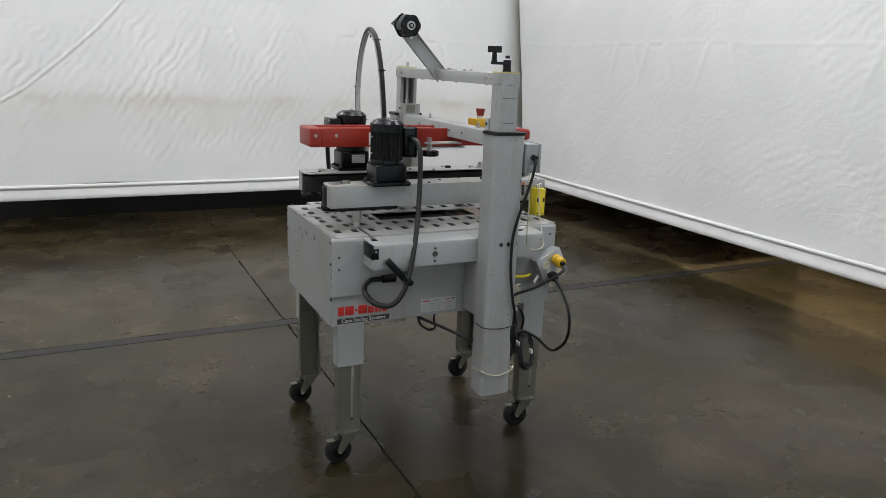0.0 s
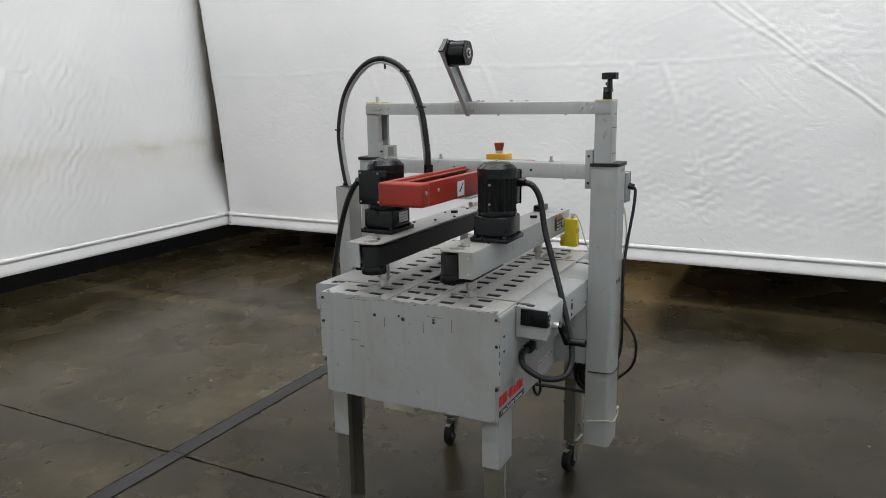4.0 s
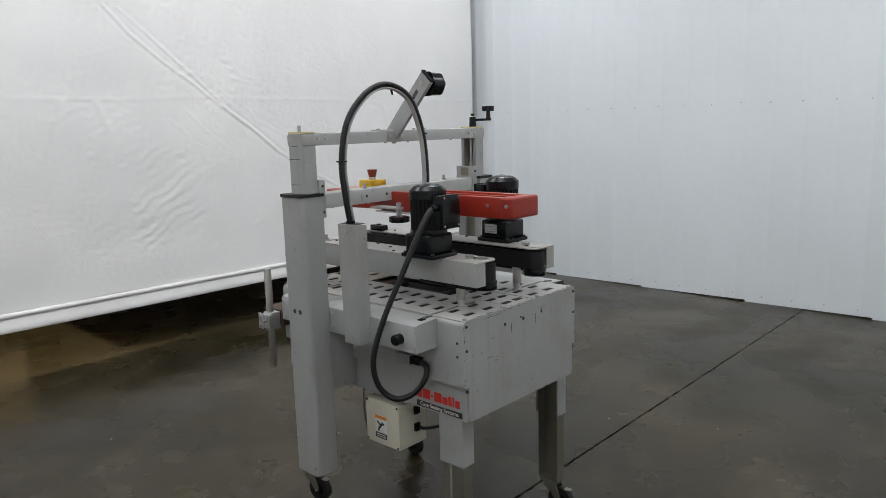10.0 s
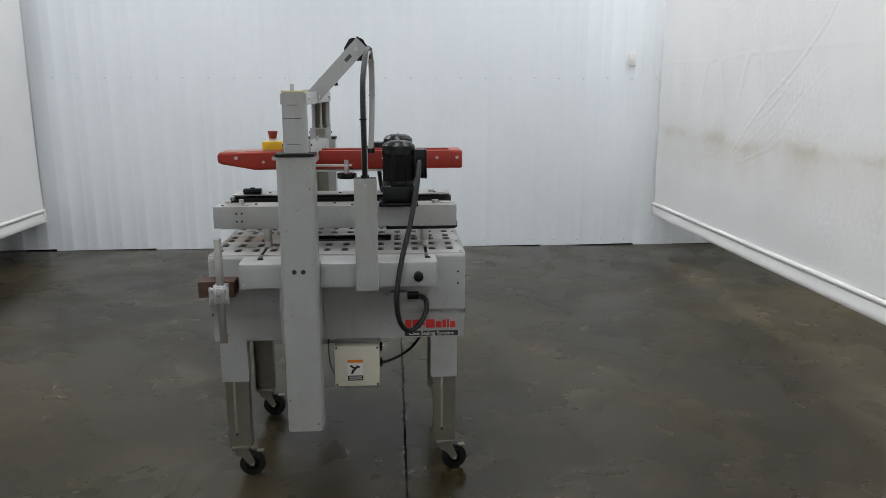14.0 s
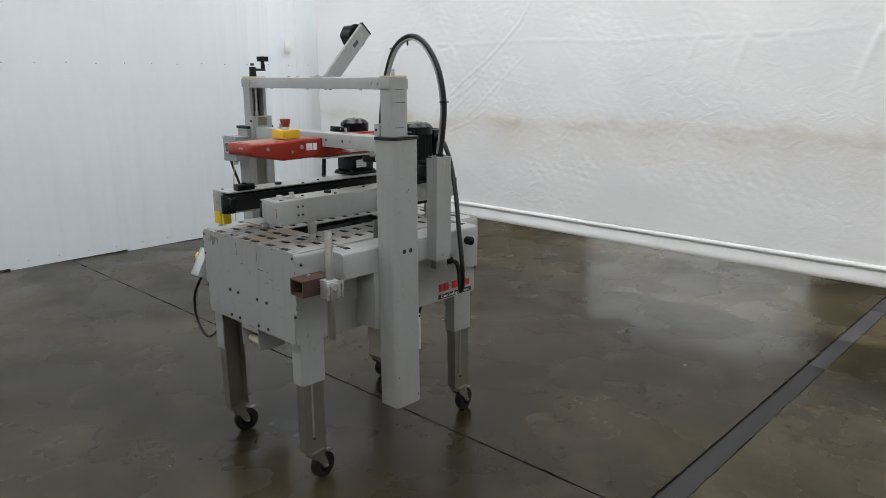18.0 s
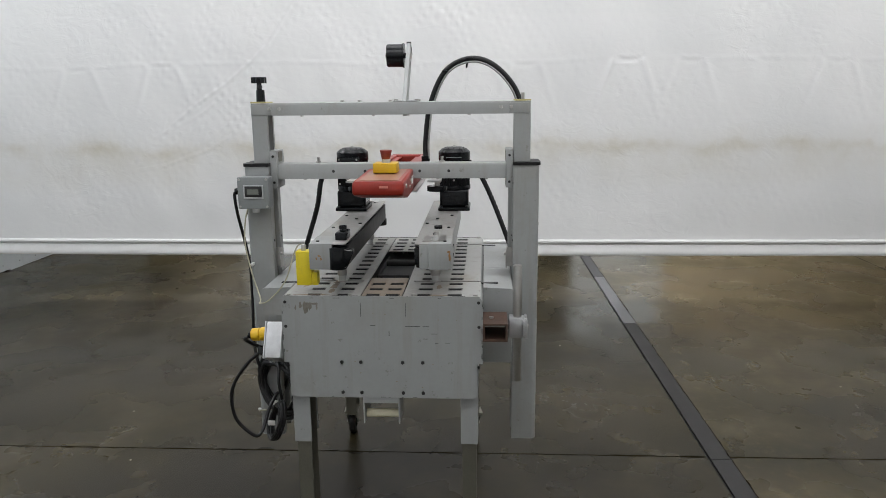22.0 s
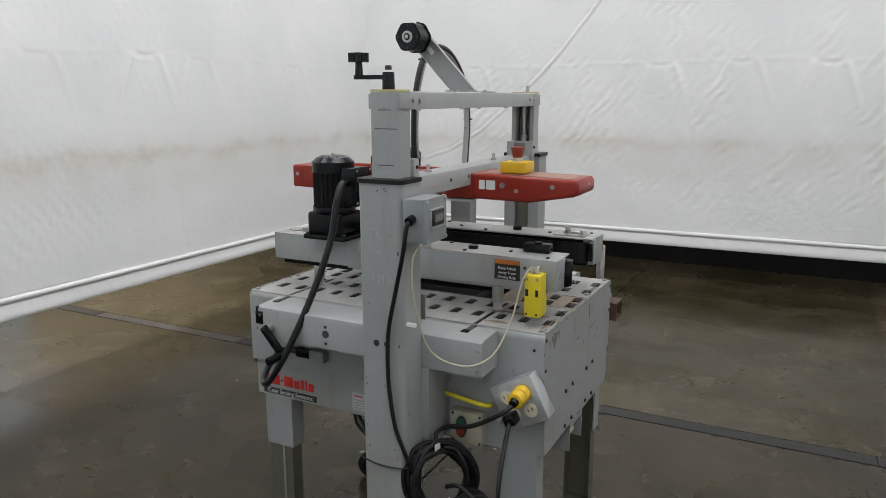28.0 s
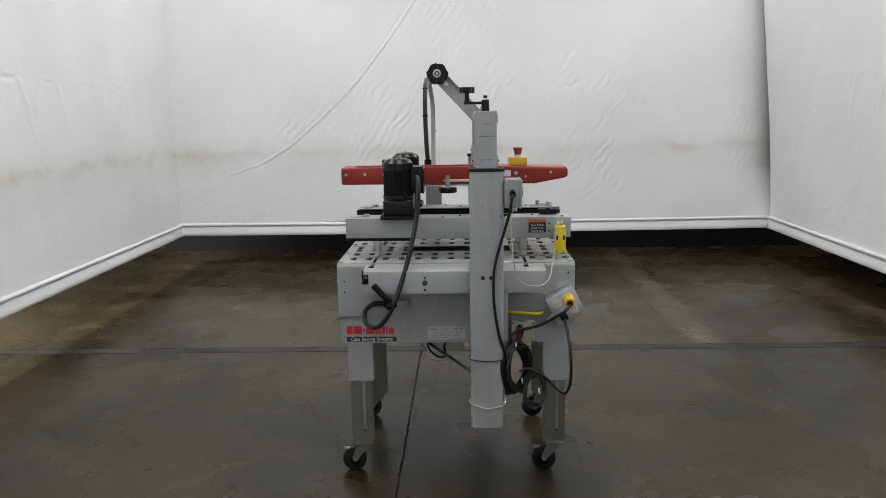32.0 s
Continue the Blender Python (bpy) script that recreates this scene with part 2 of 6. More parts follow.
def floor_material(name, k, mottle, worn=False):
    """Dark polished concrete; k scales its paleness; worn adds the pale tracks that wheels have left on the north slabs."""
    m = bpy.data.materials.new(name)
    m.use_nodes = True
    nt = m.node_tree
    n, l = nt.nodes, nt.links
    b = n["Principled BSDF"]
    tc = n.new("ShaderNodeTexCoord")

    def noise(scale, detail, rough=0.6, dist=0.0):
        a = n.new("ShaderNodeTexNoise")
        a.inputs["Scale"].default_value, a.inputs["Detail"].default_value = scale, detail
        a.inputs["Roughness"].default_value, a.inputs["Distortion"].default_value = rough, dist
        l.new(tc.outputs["Object"], a.inputs["Vector"])
        return a.outputs["Fac"]

    def mix(fac, a, c):
        x = n.new("ShaderNodeMix")
        x.data_type = "RGBA"
        l.new(fac, x.inputs[0])
        for k, v in ((6, a), (7, c)):
            if isinstance(v, tuple):
                x.inputs[k].default_value = (*v, 1)
            else:
                l.new(v, x.inputs[k])
        return x.outputs[2]

    def band(f, a, c, top=1.0):
        r = n.new("ShaderNodeMapRange")
        r.interpolation_type = "SMOOTHSTEP"
        r.inputs["From Min"].default_value, r.inputs["From Max"].default_value, r.inputs["To Max"].default_value = a, c, top
        l.new(f, r.inputs["Value"])
        return r.outputs[0]

    cloud = mix(band(noise(0.75, 5, 0.52), 0.34, 0.68), (0.041 * k, 0.0335 * k, 0.0130 * k), (0.098 * k, 0.0800 * k, 0.0340 * k))
    stain = mix(band(noise(0.8, 5, 0.52, 0.15), 0.45, 0.72, 0.85), cloud, (0.150 * k, 0.120 * k, 0.074 * k))
    dark = mix(band(noise(1.2, 5, 0.54, 0.2), 0.44, 0.74, 0.65), stain, (0.020, 0.017, 0.014))
    speck = mix(band(noise(3.4, 6, 0.58), 0.40, 0.82, 0.95 * mottle), dark, (0.150, 0.122, 0.070))
    speck = mix(band(noise(16, 5, 0.55), 0.36, 0.80, 0.35), speck, (0.024, 0.021, 0.016))
    if worn:
        sep = n.new("ShaderNodeSeparateXYZ")
        l.new(tc.outputs["Object"], sep.inputs[0])

        def near(axis, at, wide, top):
            """1 on a line across the floor, falling off to both sides."""
            a = n.new("ShaderNodeMath")
            a.operation = "SUBTRACT"
            l.new(sep.outputs[axis], a.inputs[0])
            a.inputs[1].default_value = at
            c = n.new("ShaderNodeMath")
            c.operation = "ABSOLUTE"
            l.new(a.outputs[0], c.inputs[0])
            r = n.new("ShaderNodeMapRange")
            r.inputs["From Min"].default_value, r.inputs["From Max"].default_value = wide, 0.0
            r.inputs["To Max"].default_value = top
            l.new(c.outputs[0], r.inputs["Value"])
            return r.outputs[0]

        def times(a, c):
            x = n.new("ShaderNodeMath")
            x.operation = "MULTIPLY"
            l.new(a, x.inputs[0])
            l.new(c, x.inputs[1])
            return x.outputs[0]
        speck = mix(times(near("X", 2.84, 0.17, 0.8), band(noise(1.3, 4, 0.6), 0.28, 0.55)), speck, (0.105, 0.084, 0.050))
        for at in (2.70, 2.98):
            speck = mix(times(near("X", at, 0.020, 0.9), band(noise(2.0, 3, 0.6), 0.30, 0.50)), speck, (0.022, 0.019, 0.014))
        speck = mix(times(near("Y", 4.20, 0.26, 0.5), band(noise(9.0, 8, 0.72), 0.48, 0.72)), speck, (0.15, 0.12, 0.066))
    l.new(speck, b.inputs["Base Color"])
    rr = n.new("ShaderNodeMapRange")
    rr.inputs["To Min"].default_value, rr.inputs["To Max"].default_value = 0.18, 0.36
    l.new(band(noise(2.0, 5, 0.5), 0.30, 0.70), rr.inputs["Value"])
    l.new(rr.outputs[0], b.inputs["Roughness"])
    b.inputs["Specular IOR Level"].default_value = 0.21
    bp = n.new("ShaderNodeBump")
    bp.inputs["Strength"].default_value, bp.inputs["Distance"].default_value = 0.03, 0.004
    l.new(noise(9, 3, 0.5), bp.inputs["Height"])
    l.new(bp.outputs[0], b.inputs["Normal"])
    return m


FLOOR = floor_material("polished_concrete", 0.37, 0.22)
FLOOR_NORTH = floor_material("polished_concrete_stained", 0.54, 0.42, True)
STRIP = mat("strip_filler", (0.0165, 0.0152, 0.0150), 0.48, var=0.2, scale=6, bump=0.25, bump_scale=40, dirt=(0.020, 0.019, 0.018), dirt_amt=0.5, dirt_scale=4, spec=0.4)
STRIP_PLATE = mat("strip_plate", (0.075, 0.071, 0.074), 0.34, metal=0.5, var=0.2, scale=9, bump=0.15, bump_scale=60, dirt=(0.05, 0.045, 0.04), dirt_amt=0.5, dirt_scale=5)
JOINT = mat("joint_dark", (0.012, 0.012, 0.011), 0.8, var=0.3, scale=20)
CHIP = mat("concrete_chip", (0.30, 0.28, 0.24), 0.8, var=0.2, scale=60)


# ---- mesh helpers ----
def finish(name, bm, material, angle=38):
    me = bpy.data.meshes.new(name)
    bm.to_mesh(me)
    bm.free()
    for p in me.polygons:
        p.use_smooth = True
    me.set_sharp_from_angle(angle=radians(angle))
    for mm in (material if isinstance(material, (list, tuple)) else [material]):
        me.materials.append(mm)
    return me


def part(name, bm, material, parent, label="", at=None):
    """One mesh object under a thing or under a part."""
    ob = new(name, finish(name, bm, material) if isinstance(bm, bmesh.types.BMesh) else bm)
    ob.parent = parent
    if at is not None:
        ob.location = at
    if label:
        tagged(ob, label)
    return ob


def thing(name, place, label, category, group="", turn=0.0):
    ob = new(name)
    ob.empty_display_size = 0.1
    ob.location, ob.rotation_euler = place, (0, 0, radians(turn))
    return tagged(ob, label, category, group)


def B():
    return bmesh.new()


def bx(bm, x0, x1, y0, y1, z0, z1, bev=0.0, seg=2, m=None):
    r = bmesh.ops.create_cube(bm, size=1, matrix=Matrix.LocRotScale(((x0 + x1) / 2, (y0 + y1) / 2, (z0 + z1) / 2), None, (abs(x1 - x0), abs(y1 - y0), abs(z1 - z0))))
    vs = r["verts"]
    if bev:
        es = list({e for v in vs for e in v.link_edges})
        out = bmesh.ops.bevel(bm, geom=es, offset=bev, segments=seg, profile=0.6, affect="EDGES")
        vs = list({v for f in out["faces"] for v in f.verts} | {v for v in vs if v.is_valid})
    if m is not None:
        bmesh.ops.transform(bm, matrix=m, verts=vs)
    return bm


def cyl(bm, a, c, r, r2=None, seg=24, bev=0.0):
    a, c = Vector(a), Vector(c)
    d = c - a
    mtx = Matrix.Translation((a + c) / 2) @ d.to_track_quat("Z", "Y").to_matrix().to_4x4()
    out = bmesh.ops.create_cone(bm, cap_ends=True, segments=seg, radius1=r, radius2=r if r2 is None else r2, depth=d.length, matrix=mtx)
    if bev:
        rim = [e for e in {e for v in out["verts"] for e in v.link_edges} if any(len(f.verts) > 4 for f in e.link_faces)]
        bmesh.ops.bevel(bm, geom=rim, offset=bev, segments=2, profile=0.6, affect="EDGES")
    return bm


def prism(bm, pts, axis, a0, a1):
    """A plate with the outline pts (two coordinates) drawn out along axis from a0 to a1."""
    def at(p, a):
        return {"x": (a, p[0], p[1]), "y": (p[0], a, p[1]), "z": (p[0], p[1], a)}[axis]
    lo = [bm.verts.new(at(p, a0)) for p in pts]
    hi = [bm.verts.new(at(p, a1)) for p in pts]
    k = len(pts)
    fs = [bm.faces.new(lo), bm.faces.new(hi)]
    for i in range(k):
        fs.append(bm.faces.new((lo[i], lo[(i + 1) % k], hi[(i + 1) % k], hi[i])))
    bmesh.ops.recalc_face_normals(bm, faces=fs)
    return bm


def curve_points(pts, n=8):
    """Points on a smooth line through pts."""
    p = [Vector(q) for q in pts]
    p = [2 * p[0] - p[1]] + p + [2 * p[-1] - p[-2]]
    out = []
    for i in range(1, len(p) - 2):
        a, b, c, d = p[i - 1:i + 3]
        for k in range(n):
            t = k / n
            out.append(0.5 * (2 * b + (c - a) * t + (2 * a - 5 * b + 4 * c - d) * t * t + (3 * b - a - 3 * c + d) * t ** 3))
    return out + [p[-2]]


def tube(bm, pts, r, seg=10, n=8, flat=1.0, rib=0.0):
    """A hose along a smooth line through pts; flat squeezes its section, rib gives it rings."""
    q = curve_points(pts, n)
    up = Vector((0.31, 0.17, 0.93))
    rings = []
    side = None
    for i, c in enumerate(q):
        d = (q[min(i + 1, len(q) - 1)] - q[max(i - 1, 0)]).normalized()
        side = d.cross(up).normalized() if side is None else (side - d * side.dot(d)).normalized()
        other = d.cross(side)
        rr = r * (1 + (rib if i % 2 else 0))
        rings.append([bm.verts.new(c + side * (rr * math.cos(2 * math.pi * k / seg)) + other * (rr * flat * math.sin(2 * math.pi * k / seg))) for k in range(seg)])
    for a, c in zip(rings, rings[1:]):
        for k in range(seg):
            bm.faces.new((a[k], a[(k + 1) % seg], c[(k + 1) % seg], c[k]))
    bm.faces.new(rings[0][::-1])
    bm.faces.new(rings[-1])
    bmesh.ops.recalc_face_normals(bm, faces=bm.faces)
    return bm


def bolt(parent, p, way, r=0.006, h=0.004, material=None, name="bolt", seg=6):
    """A hexagon or round head on a face, pointing along way."""
    p = Vector(p)
    w = Vector(way).normalized()
    bm = cyl(B(), p - w * 0.003, p + w * h, r, r * 0.9, seg=seg)
    return part(name, bm, material or BOLT, parent)


def lettering(words, size, place, turn, parent, material):
    """Upright printed words, facing south unless turned."""
    cu = bpy.data.curves.new("lettering", "FONT")
    cu.body, cu.size, cu.align_x, cu.align_y, cu.extrude = words, size, "CENTER", "CENTER", 0.0002
    cu.materials.append(material)
    ob = new("lettering", cu)
    ob.parent, ob.location, ob.rotation_euler = parent, place, (radians(90), 0, radians(turn))
    return ob


SLOTBAR = mat("dull_scale_strip", (0.25, 0.245, 0.20), 0.5, var=0.15, scale=30)


# ---- lamps under the roof ----
ROOF = 4.4


WHITE_TUBE, WARM_TUBE = (0.975, 0.975, 1.0), (1.0, 0.86, 0.66)


def ceiling_lamp(x, y, power, long=0.7, wide=2.0, tone=WHITE_TUBE):
    t = thing("ceiling_light", (x, y, ROOF - 0.12), "white rectangular light fitting, unseen, placed under the roof", "light", "ceiling lights")
    bm = bx(B(), -long / 2 - 0.04, long / 2 + 0.04, -wide / 2 - 0.04, wide / 2 + 0.04, 0.0, 0.12, 0.01)
    part("housing", bm, WHITEPL, t)
    d = bpy.data.lights.new("lamp", "AREA")
    d.shape, d.size, d.size_y, d.energy, d.color = "RECTANGLE", long, wide, power, tone
    o = new("lamp", d)
    o.location = (x, y, ROOF - 0.13)
    return t


for lx, ly, lp in ((-0.5, -0.1, 40), (3.2, -0.1, 37), (-0.5, 2.9, 34), (3.2, 2.9, 37), (-0.5, 5.7, 36), (3.2, 5.7, 31), (1.3, 1.75, 31), (1.3, 3.75, 31)):
    ceiling_lamp(lx, ly, lp)
for ly, lp, tone in ((1.3, 180, WHITE_TUBE), (4.6, 200, WHITE_TUBE), (7.3, 9, WARM_TUBE)):        # unseen lamps added where the hall goes on behind the west sheet
    ceiling_lamp(-3.5, ly, lp, 0.4, 1.6, tone)
for lx, ly, lp, tone in ((0.4, 7.07, 25, WHITE_TUBE), (3.4, 7.07, 25, WHITE_TUBE), (4.75, 3.4, 200, WARM_TUBE), (-2.7, -0.75, 75, WHITE_TUBE), (5.3, -0.6, 7, WHITE_TUBE)):     # unseen brightening lamps added behind north and east sheets and south wall's ends
    ceiling_lamp(lx, ly, lp, 0.4, 0.4, tone)


# ---- the setting ----
def floor():
    base = bx(B(), -5.4, 7.2, -1.9, 9.6, -0.2, -0.012)
    fl = tagged(new("floor", finish("floor", base, JOINT)), "dark polished concrete floor with brown stains and saw-cut joints", "floor", kind="structure")
    g = 0.004

    def edge(x, off):
        return 3.990 + off + 0.0123 * (x - 1.0)
    rnd = random.Random(8)

    def ragged(p, q):
        """Points from p to q, chipped a little where the saw cut has worn."""
        n = max(2, int(math.dist(p, q) / 0.035))
        dx, dy = (q[0] - p[0]) / n, (q[1] - p[1]) / n
        ln = math.hypot(dx, dy)
        out = [p]
        for i in range(1, n):
            k = rnd.choice((0, 0, 0.0015, 0.003, 0.006)) * rnd.random()
            out.append((p[0] + dx * i - dy / ln * k, p[1] + dy * i + dx / ln * k))
        return out
    def cut(y):
        return 0.998 - 0.0034 * (y + 1.0)
    for west in (True, False):
        for lo in (True, False):
            y0, y1 = (-1.9, 4.0) if lo else (4.09, 9.6)
            x0, x1 = ((-5.4, -5.4), (cut(y0) - g, cut(y1) - g)) if west else ((cut(y0) + g, cut(y1) + g), (7.2, 7.2))
            if lo:
                pts = [(x0[0], y0), (x1[0], y0), (x1[1], edge(x1[1], -0.006)), (x0[1], edge(x0[1], -0.006))]
            else:
                pts = [(x0[0], edge(x0[0], 0.0925)), (x1[0], edge(x1[0], 0.0925)), (x1[1], y1), (x0[1], y1)]
            pts = [v for p, q in zip(pts, pts[1:] + pts[:1]) for v in ragged(p, q)]
            bm = prism(B(), pts, "z", -0.012, 0.0)
            part("slab", bm, FLOOR if lo else FLOOR_NORTH, fl)
    for x0, x1 in ((-5.4, -2.135), (-2.13, -0.86), (-0.855, 0.998), (1.002, 2.6), (2.605, 7.2)):
        north = [(q[0], q[1]) for q in ragged((x1, edge(x1, 0.0905)), (x0, edge(x0, 0.0905)))]
        bm = prism(B(), [(x0, edge(x0, 0.006)), (x1, edge(x1, 0.006)), *north, (x0, edge(x0, 0.0905))], "z", -0.012, -0.001)
        if x0 == -2.13:
            part("joint_strip", bm, STRIP_PLATE, fl, "worn grey metal plate let into the floor's strip")
        else:
            part("joint_strip", bm, STRIP, fl, "dark purplish grey filler strip in the floor")
    for y0, y1, w in ((6.28, 6.47, 0.010), (6.98, 6.86, 0.012)):
        pts = [(-4.2, y1 + 0.02), (-0.5, y1), (0.9, (y0 + y1) / 2 + 0.05), (3.4, y0), (6.8, y0 - 0.04)]
        bm = B()
        for (xa, ya), (xb, yb) in zip(pts, pts[1:]):
            prism(bm, [(xa, ya), (xb, yb), (xb, yb + w), (xa, ya + w)], "z", -0.004, 0.0008)
        part("floor_crack", bm, JOINT, fl, "dark hairline joint")
    return fl


floor()


def tarp_material(name, stain, crumpled):
    m = bpy.data.materials.new(name)
    m.use_nodes = True
    nt = m.node_tree
    n, l = nt.nodes, nt.links
    b = n["Principled BSDF"]
    tc = n.new("ShaderNodeTexCoord")
    a = n.new("ShaderNodeTexNoise")
    a.inputs["Scale"].default_value, a.inputs["Detail"].default_value = 1.3, 7
    l.new(tc.outputs["Object"], a.inputs["Vector"])
    r = n.new("ShaderNodeValToRGB")
    r.color_ramp.elements[0].position, r.color_ramp.elements[1].position = 0.3, 0.7
    r.color_ramp.elements[0].color, r.color_ramp.elements[1].color = (0.76, 0.765, 0.76, 1), (0.83, 0.83, 0.82, 1)
    l.new(a.outputs["Fac"], r.inputs[0])
    col = r.outputs[0]
    if stain:
        sep = n.new("ShaderNodeSeparateXYZ")
        l.new(tc.outputs["Object"], sep.inputs[0])
        w = n.new("ShaderNodeTexNoise")
        w.inputs["Scale"].default_value, w.inputs["Detail"].default_value, w.inputs["Roughness"].default_value = 1.6, 8, 0.7
        l.new(tc.outputs["Object"], w.inputs["Vector"])
        ws = n.new("ShaderNodeMath")
        ws.operation = "MULTIPLY_ADD"
        ws.inputs[1].default_value, ws.inputs[2].default_value = 0.34, -0.17
        l.new(w.outputs["Fac"], ws.inputs[0])
        zz = n.new("ShaderNodeMath")
        l.new(sep.outputs["Z"], zz.inputs[0])
        l.new(ws.outputs[0], zz.inputs[1])
        band = n.new("ShaderNodeValToRGB")
        e = band.color_ramp.elements
        e[0].position, e[0].color = 0.0, (0, 0, 0, 1)
        e[1].position, e[1].color = 1.0, (0, 0, 0, 1)
        for p, v in ((0.30, 0.0), (0.47, 0.5), (0.52, 1.0), (0.56, 0.25), (0.62, 0.0)):
            k = e.new(p)
            k.color = (v, v, v, 1)
        mr = n.new("ShaderNodeMapRange")
        mr.inputs["From Min"].default_value, mr.inputs["From Max"].default_value = 0.3, 1.9
        l.new(zz.outputs[0], mr.inputs["Value"])
        l.new(mr.outputs[0], band.inputs[0])
        w2 = n.new("ShaderNodeTexNoise")
        w2.inputs["Scale"].default_value, w2.inputs["Detail"].default_value = 2.6, 8
        l.new(tc.outputs["Object"], w2.inputs["Vector"])
        mr2 = n.new("ShaderNodeMapRange")
        mr2.inputs["From Min"].default_value, mr2.inputs["From Max"].default_value, mr2.inputs["To Max"].default_value = 0.26, 0.66, stain
        l.new(w2.outputs["Fac"], mr2.inputs["Value"])
        mul = n.new("ShaderNodeMath")
        mul.operation = "MULTIPLY"
        l.new(band.outputs[0], mul.inputs[0])
        l.new(mr2.outputs[0], mul.inputs[1])
        mx = n.new("ShaderNodeMix")
        mx.data_type = "RGBA"
        l.new(mul.outputs[0], mx.inputs[0])
        l.new(col, mx.inputs[6])
        mx.inputs[7].default_value = (0.54, 0.50, 0.39, 1)
        col = mx.outputs[2]
    l.new(col, b.inputs["Base Color"])
    b.inputs["Roughness"].default_value = 0.5

    def math_node(op, x, y):
        k = n.new("ShaderNodeMath")
        k.operation = op
        for i, v in enumerate((x, y)):
            if isinstance(v, (int, float)):
                k.inputs[i].default_value = v
            else:
                l.new(v, k.inputs[i])
        return k.outputs[0]

    def field(scale, detail, dist, lean):
        mp = n.new("ShaderNodeMapping")
        mp.inputs["Rotation"].default_value = (lean, lean, 0)
        mp.inputs["Scale"].default_value = (1, 1, 1.5)
        l.new(tc.outputs["Object"], mp.inputs["Vector"])
        f = n.new("ShaderNodeTexNoise")
        f.inputs["Scale"].default_value, f.inputs["Detail"].default_value, f.inputs["Distortion"].default_value = scale, detail, dist
        l.new(mp.outputs[0], f.inputs["Vector"])
        return f.outputs["Fac"]
    # crumple: sharp small ridges where the sheet was folded, faint weave elsewhere
    ridge = math_node("ABSOLUTE", math_node("SUBTRACT", field(6.5, 3, 0.9, 0.6), 0.5), 0)
    ridge2 = math_node("ABSOLUTE", math_node("SUBTRACT", field(15, 2, 0.6, 0.4), 0.5), 0)
    where = n.new("ShaderNodeMapRange")
    where.inputs["From Min"].default_value, where.inputs["From Max"].default_value = 0.40, 0.62
    where.inputs["To Min"].default_value, where.inputs["To Max"].default_value = 0.25, 1.0
    l.new(field(0.9, 2, 0.0, 0.2), where.inputs["Value"])
    high = math_node("ADD", math_node("MULTIPLY", ridge, -1.0), math_node("MULTIPLY", ridge2, -0.3))
    high = math_node("ADD", math_node("MULTIPLY", high, where.outputs[0]), math_node("MULTIPLY", field(60, 3, 0.0, 0.0), 0.05))
    bp = n.new("ShaderNodeBump")
    bp.inputs["Strength"].default_value, bp.inputs["Distance"].default_value = 0.36, crumpled
    l.new(high, bp.inputs["Height"])
    l.new(bp.outputs[0], b.inputs["Normal"])
    return m


TARP_STAINED = tarp_material("white_vinyl_stained", 0.6, 0.015)
TARP_CRUMPLED = tarp_material("white_vinyl_crumpled", 0.75, 0.016)
TARP_CLEAN = tarp_material("white_vinyl", 0.0, 0.017)


RAIL = mat("white_rail", (0.78, 0.78, 0.77), 0.42, var=0.04, scale=3, dirt=(0.55, 0.54, 0.5), dirt_amt=0.3, dirt_scale=5)


def to_line(s, z, s0, z0, s1, z1):
    """Distance from a line piece."""
    ds, dz = s1 - s0, z1 - z0
    k = ((s - s0) * ds + (z - z0) * dz) / (ds * ds + dz * dz)
    k = min(1.0, max(0.0, k))
    return math.hypot(s - s0 - k * ds, z - z0 - k * dz)


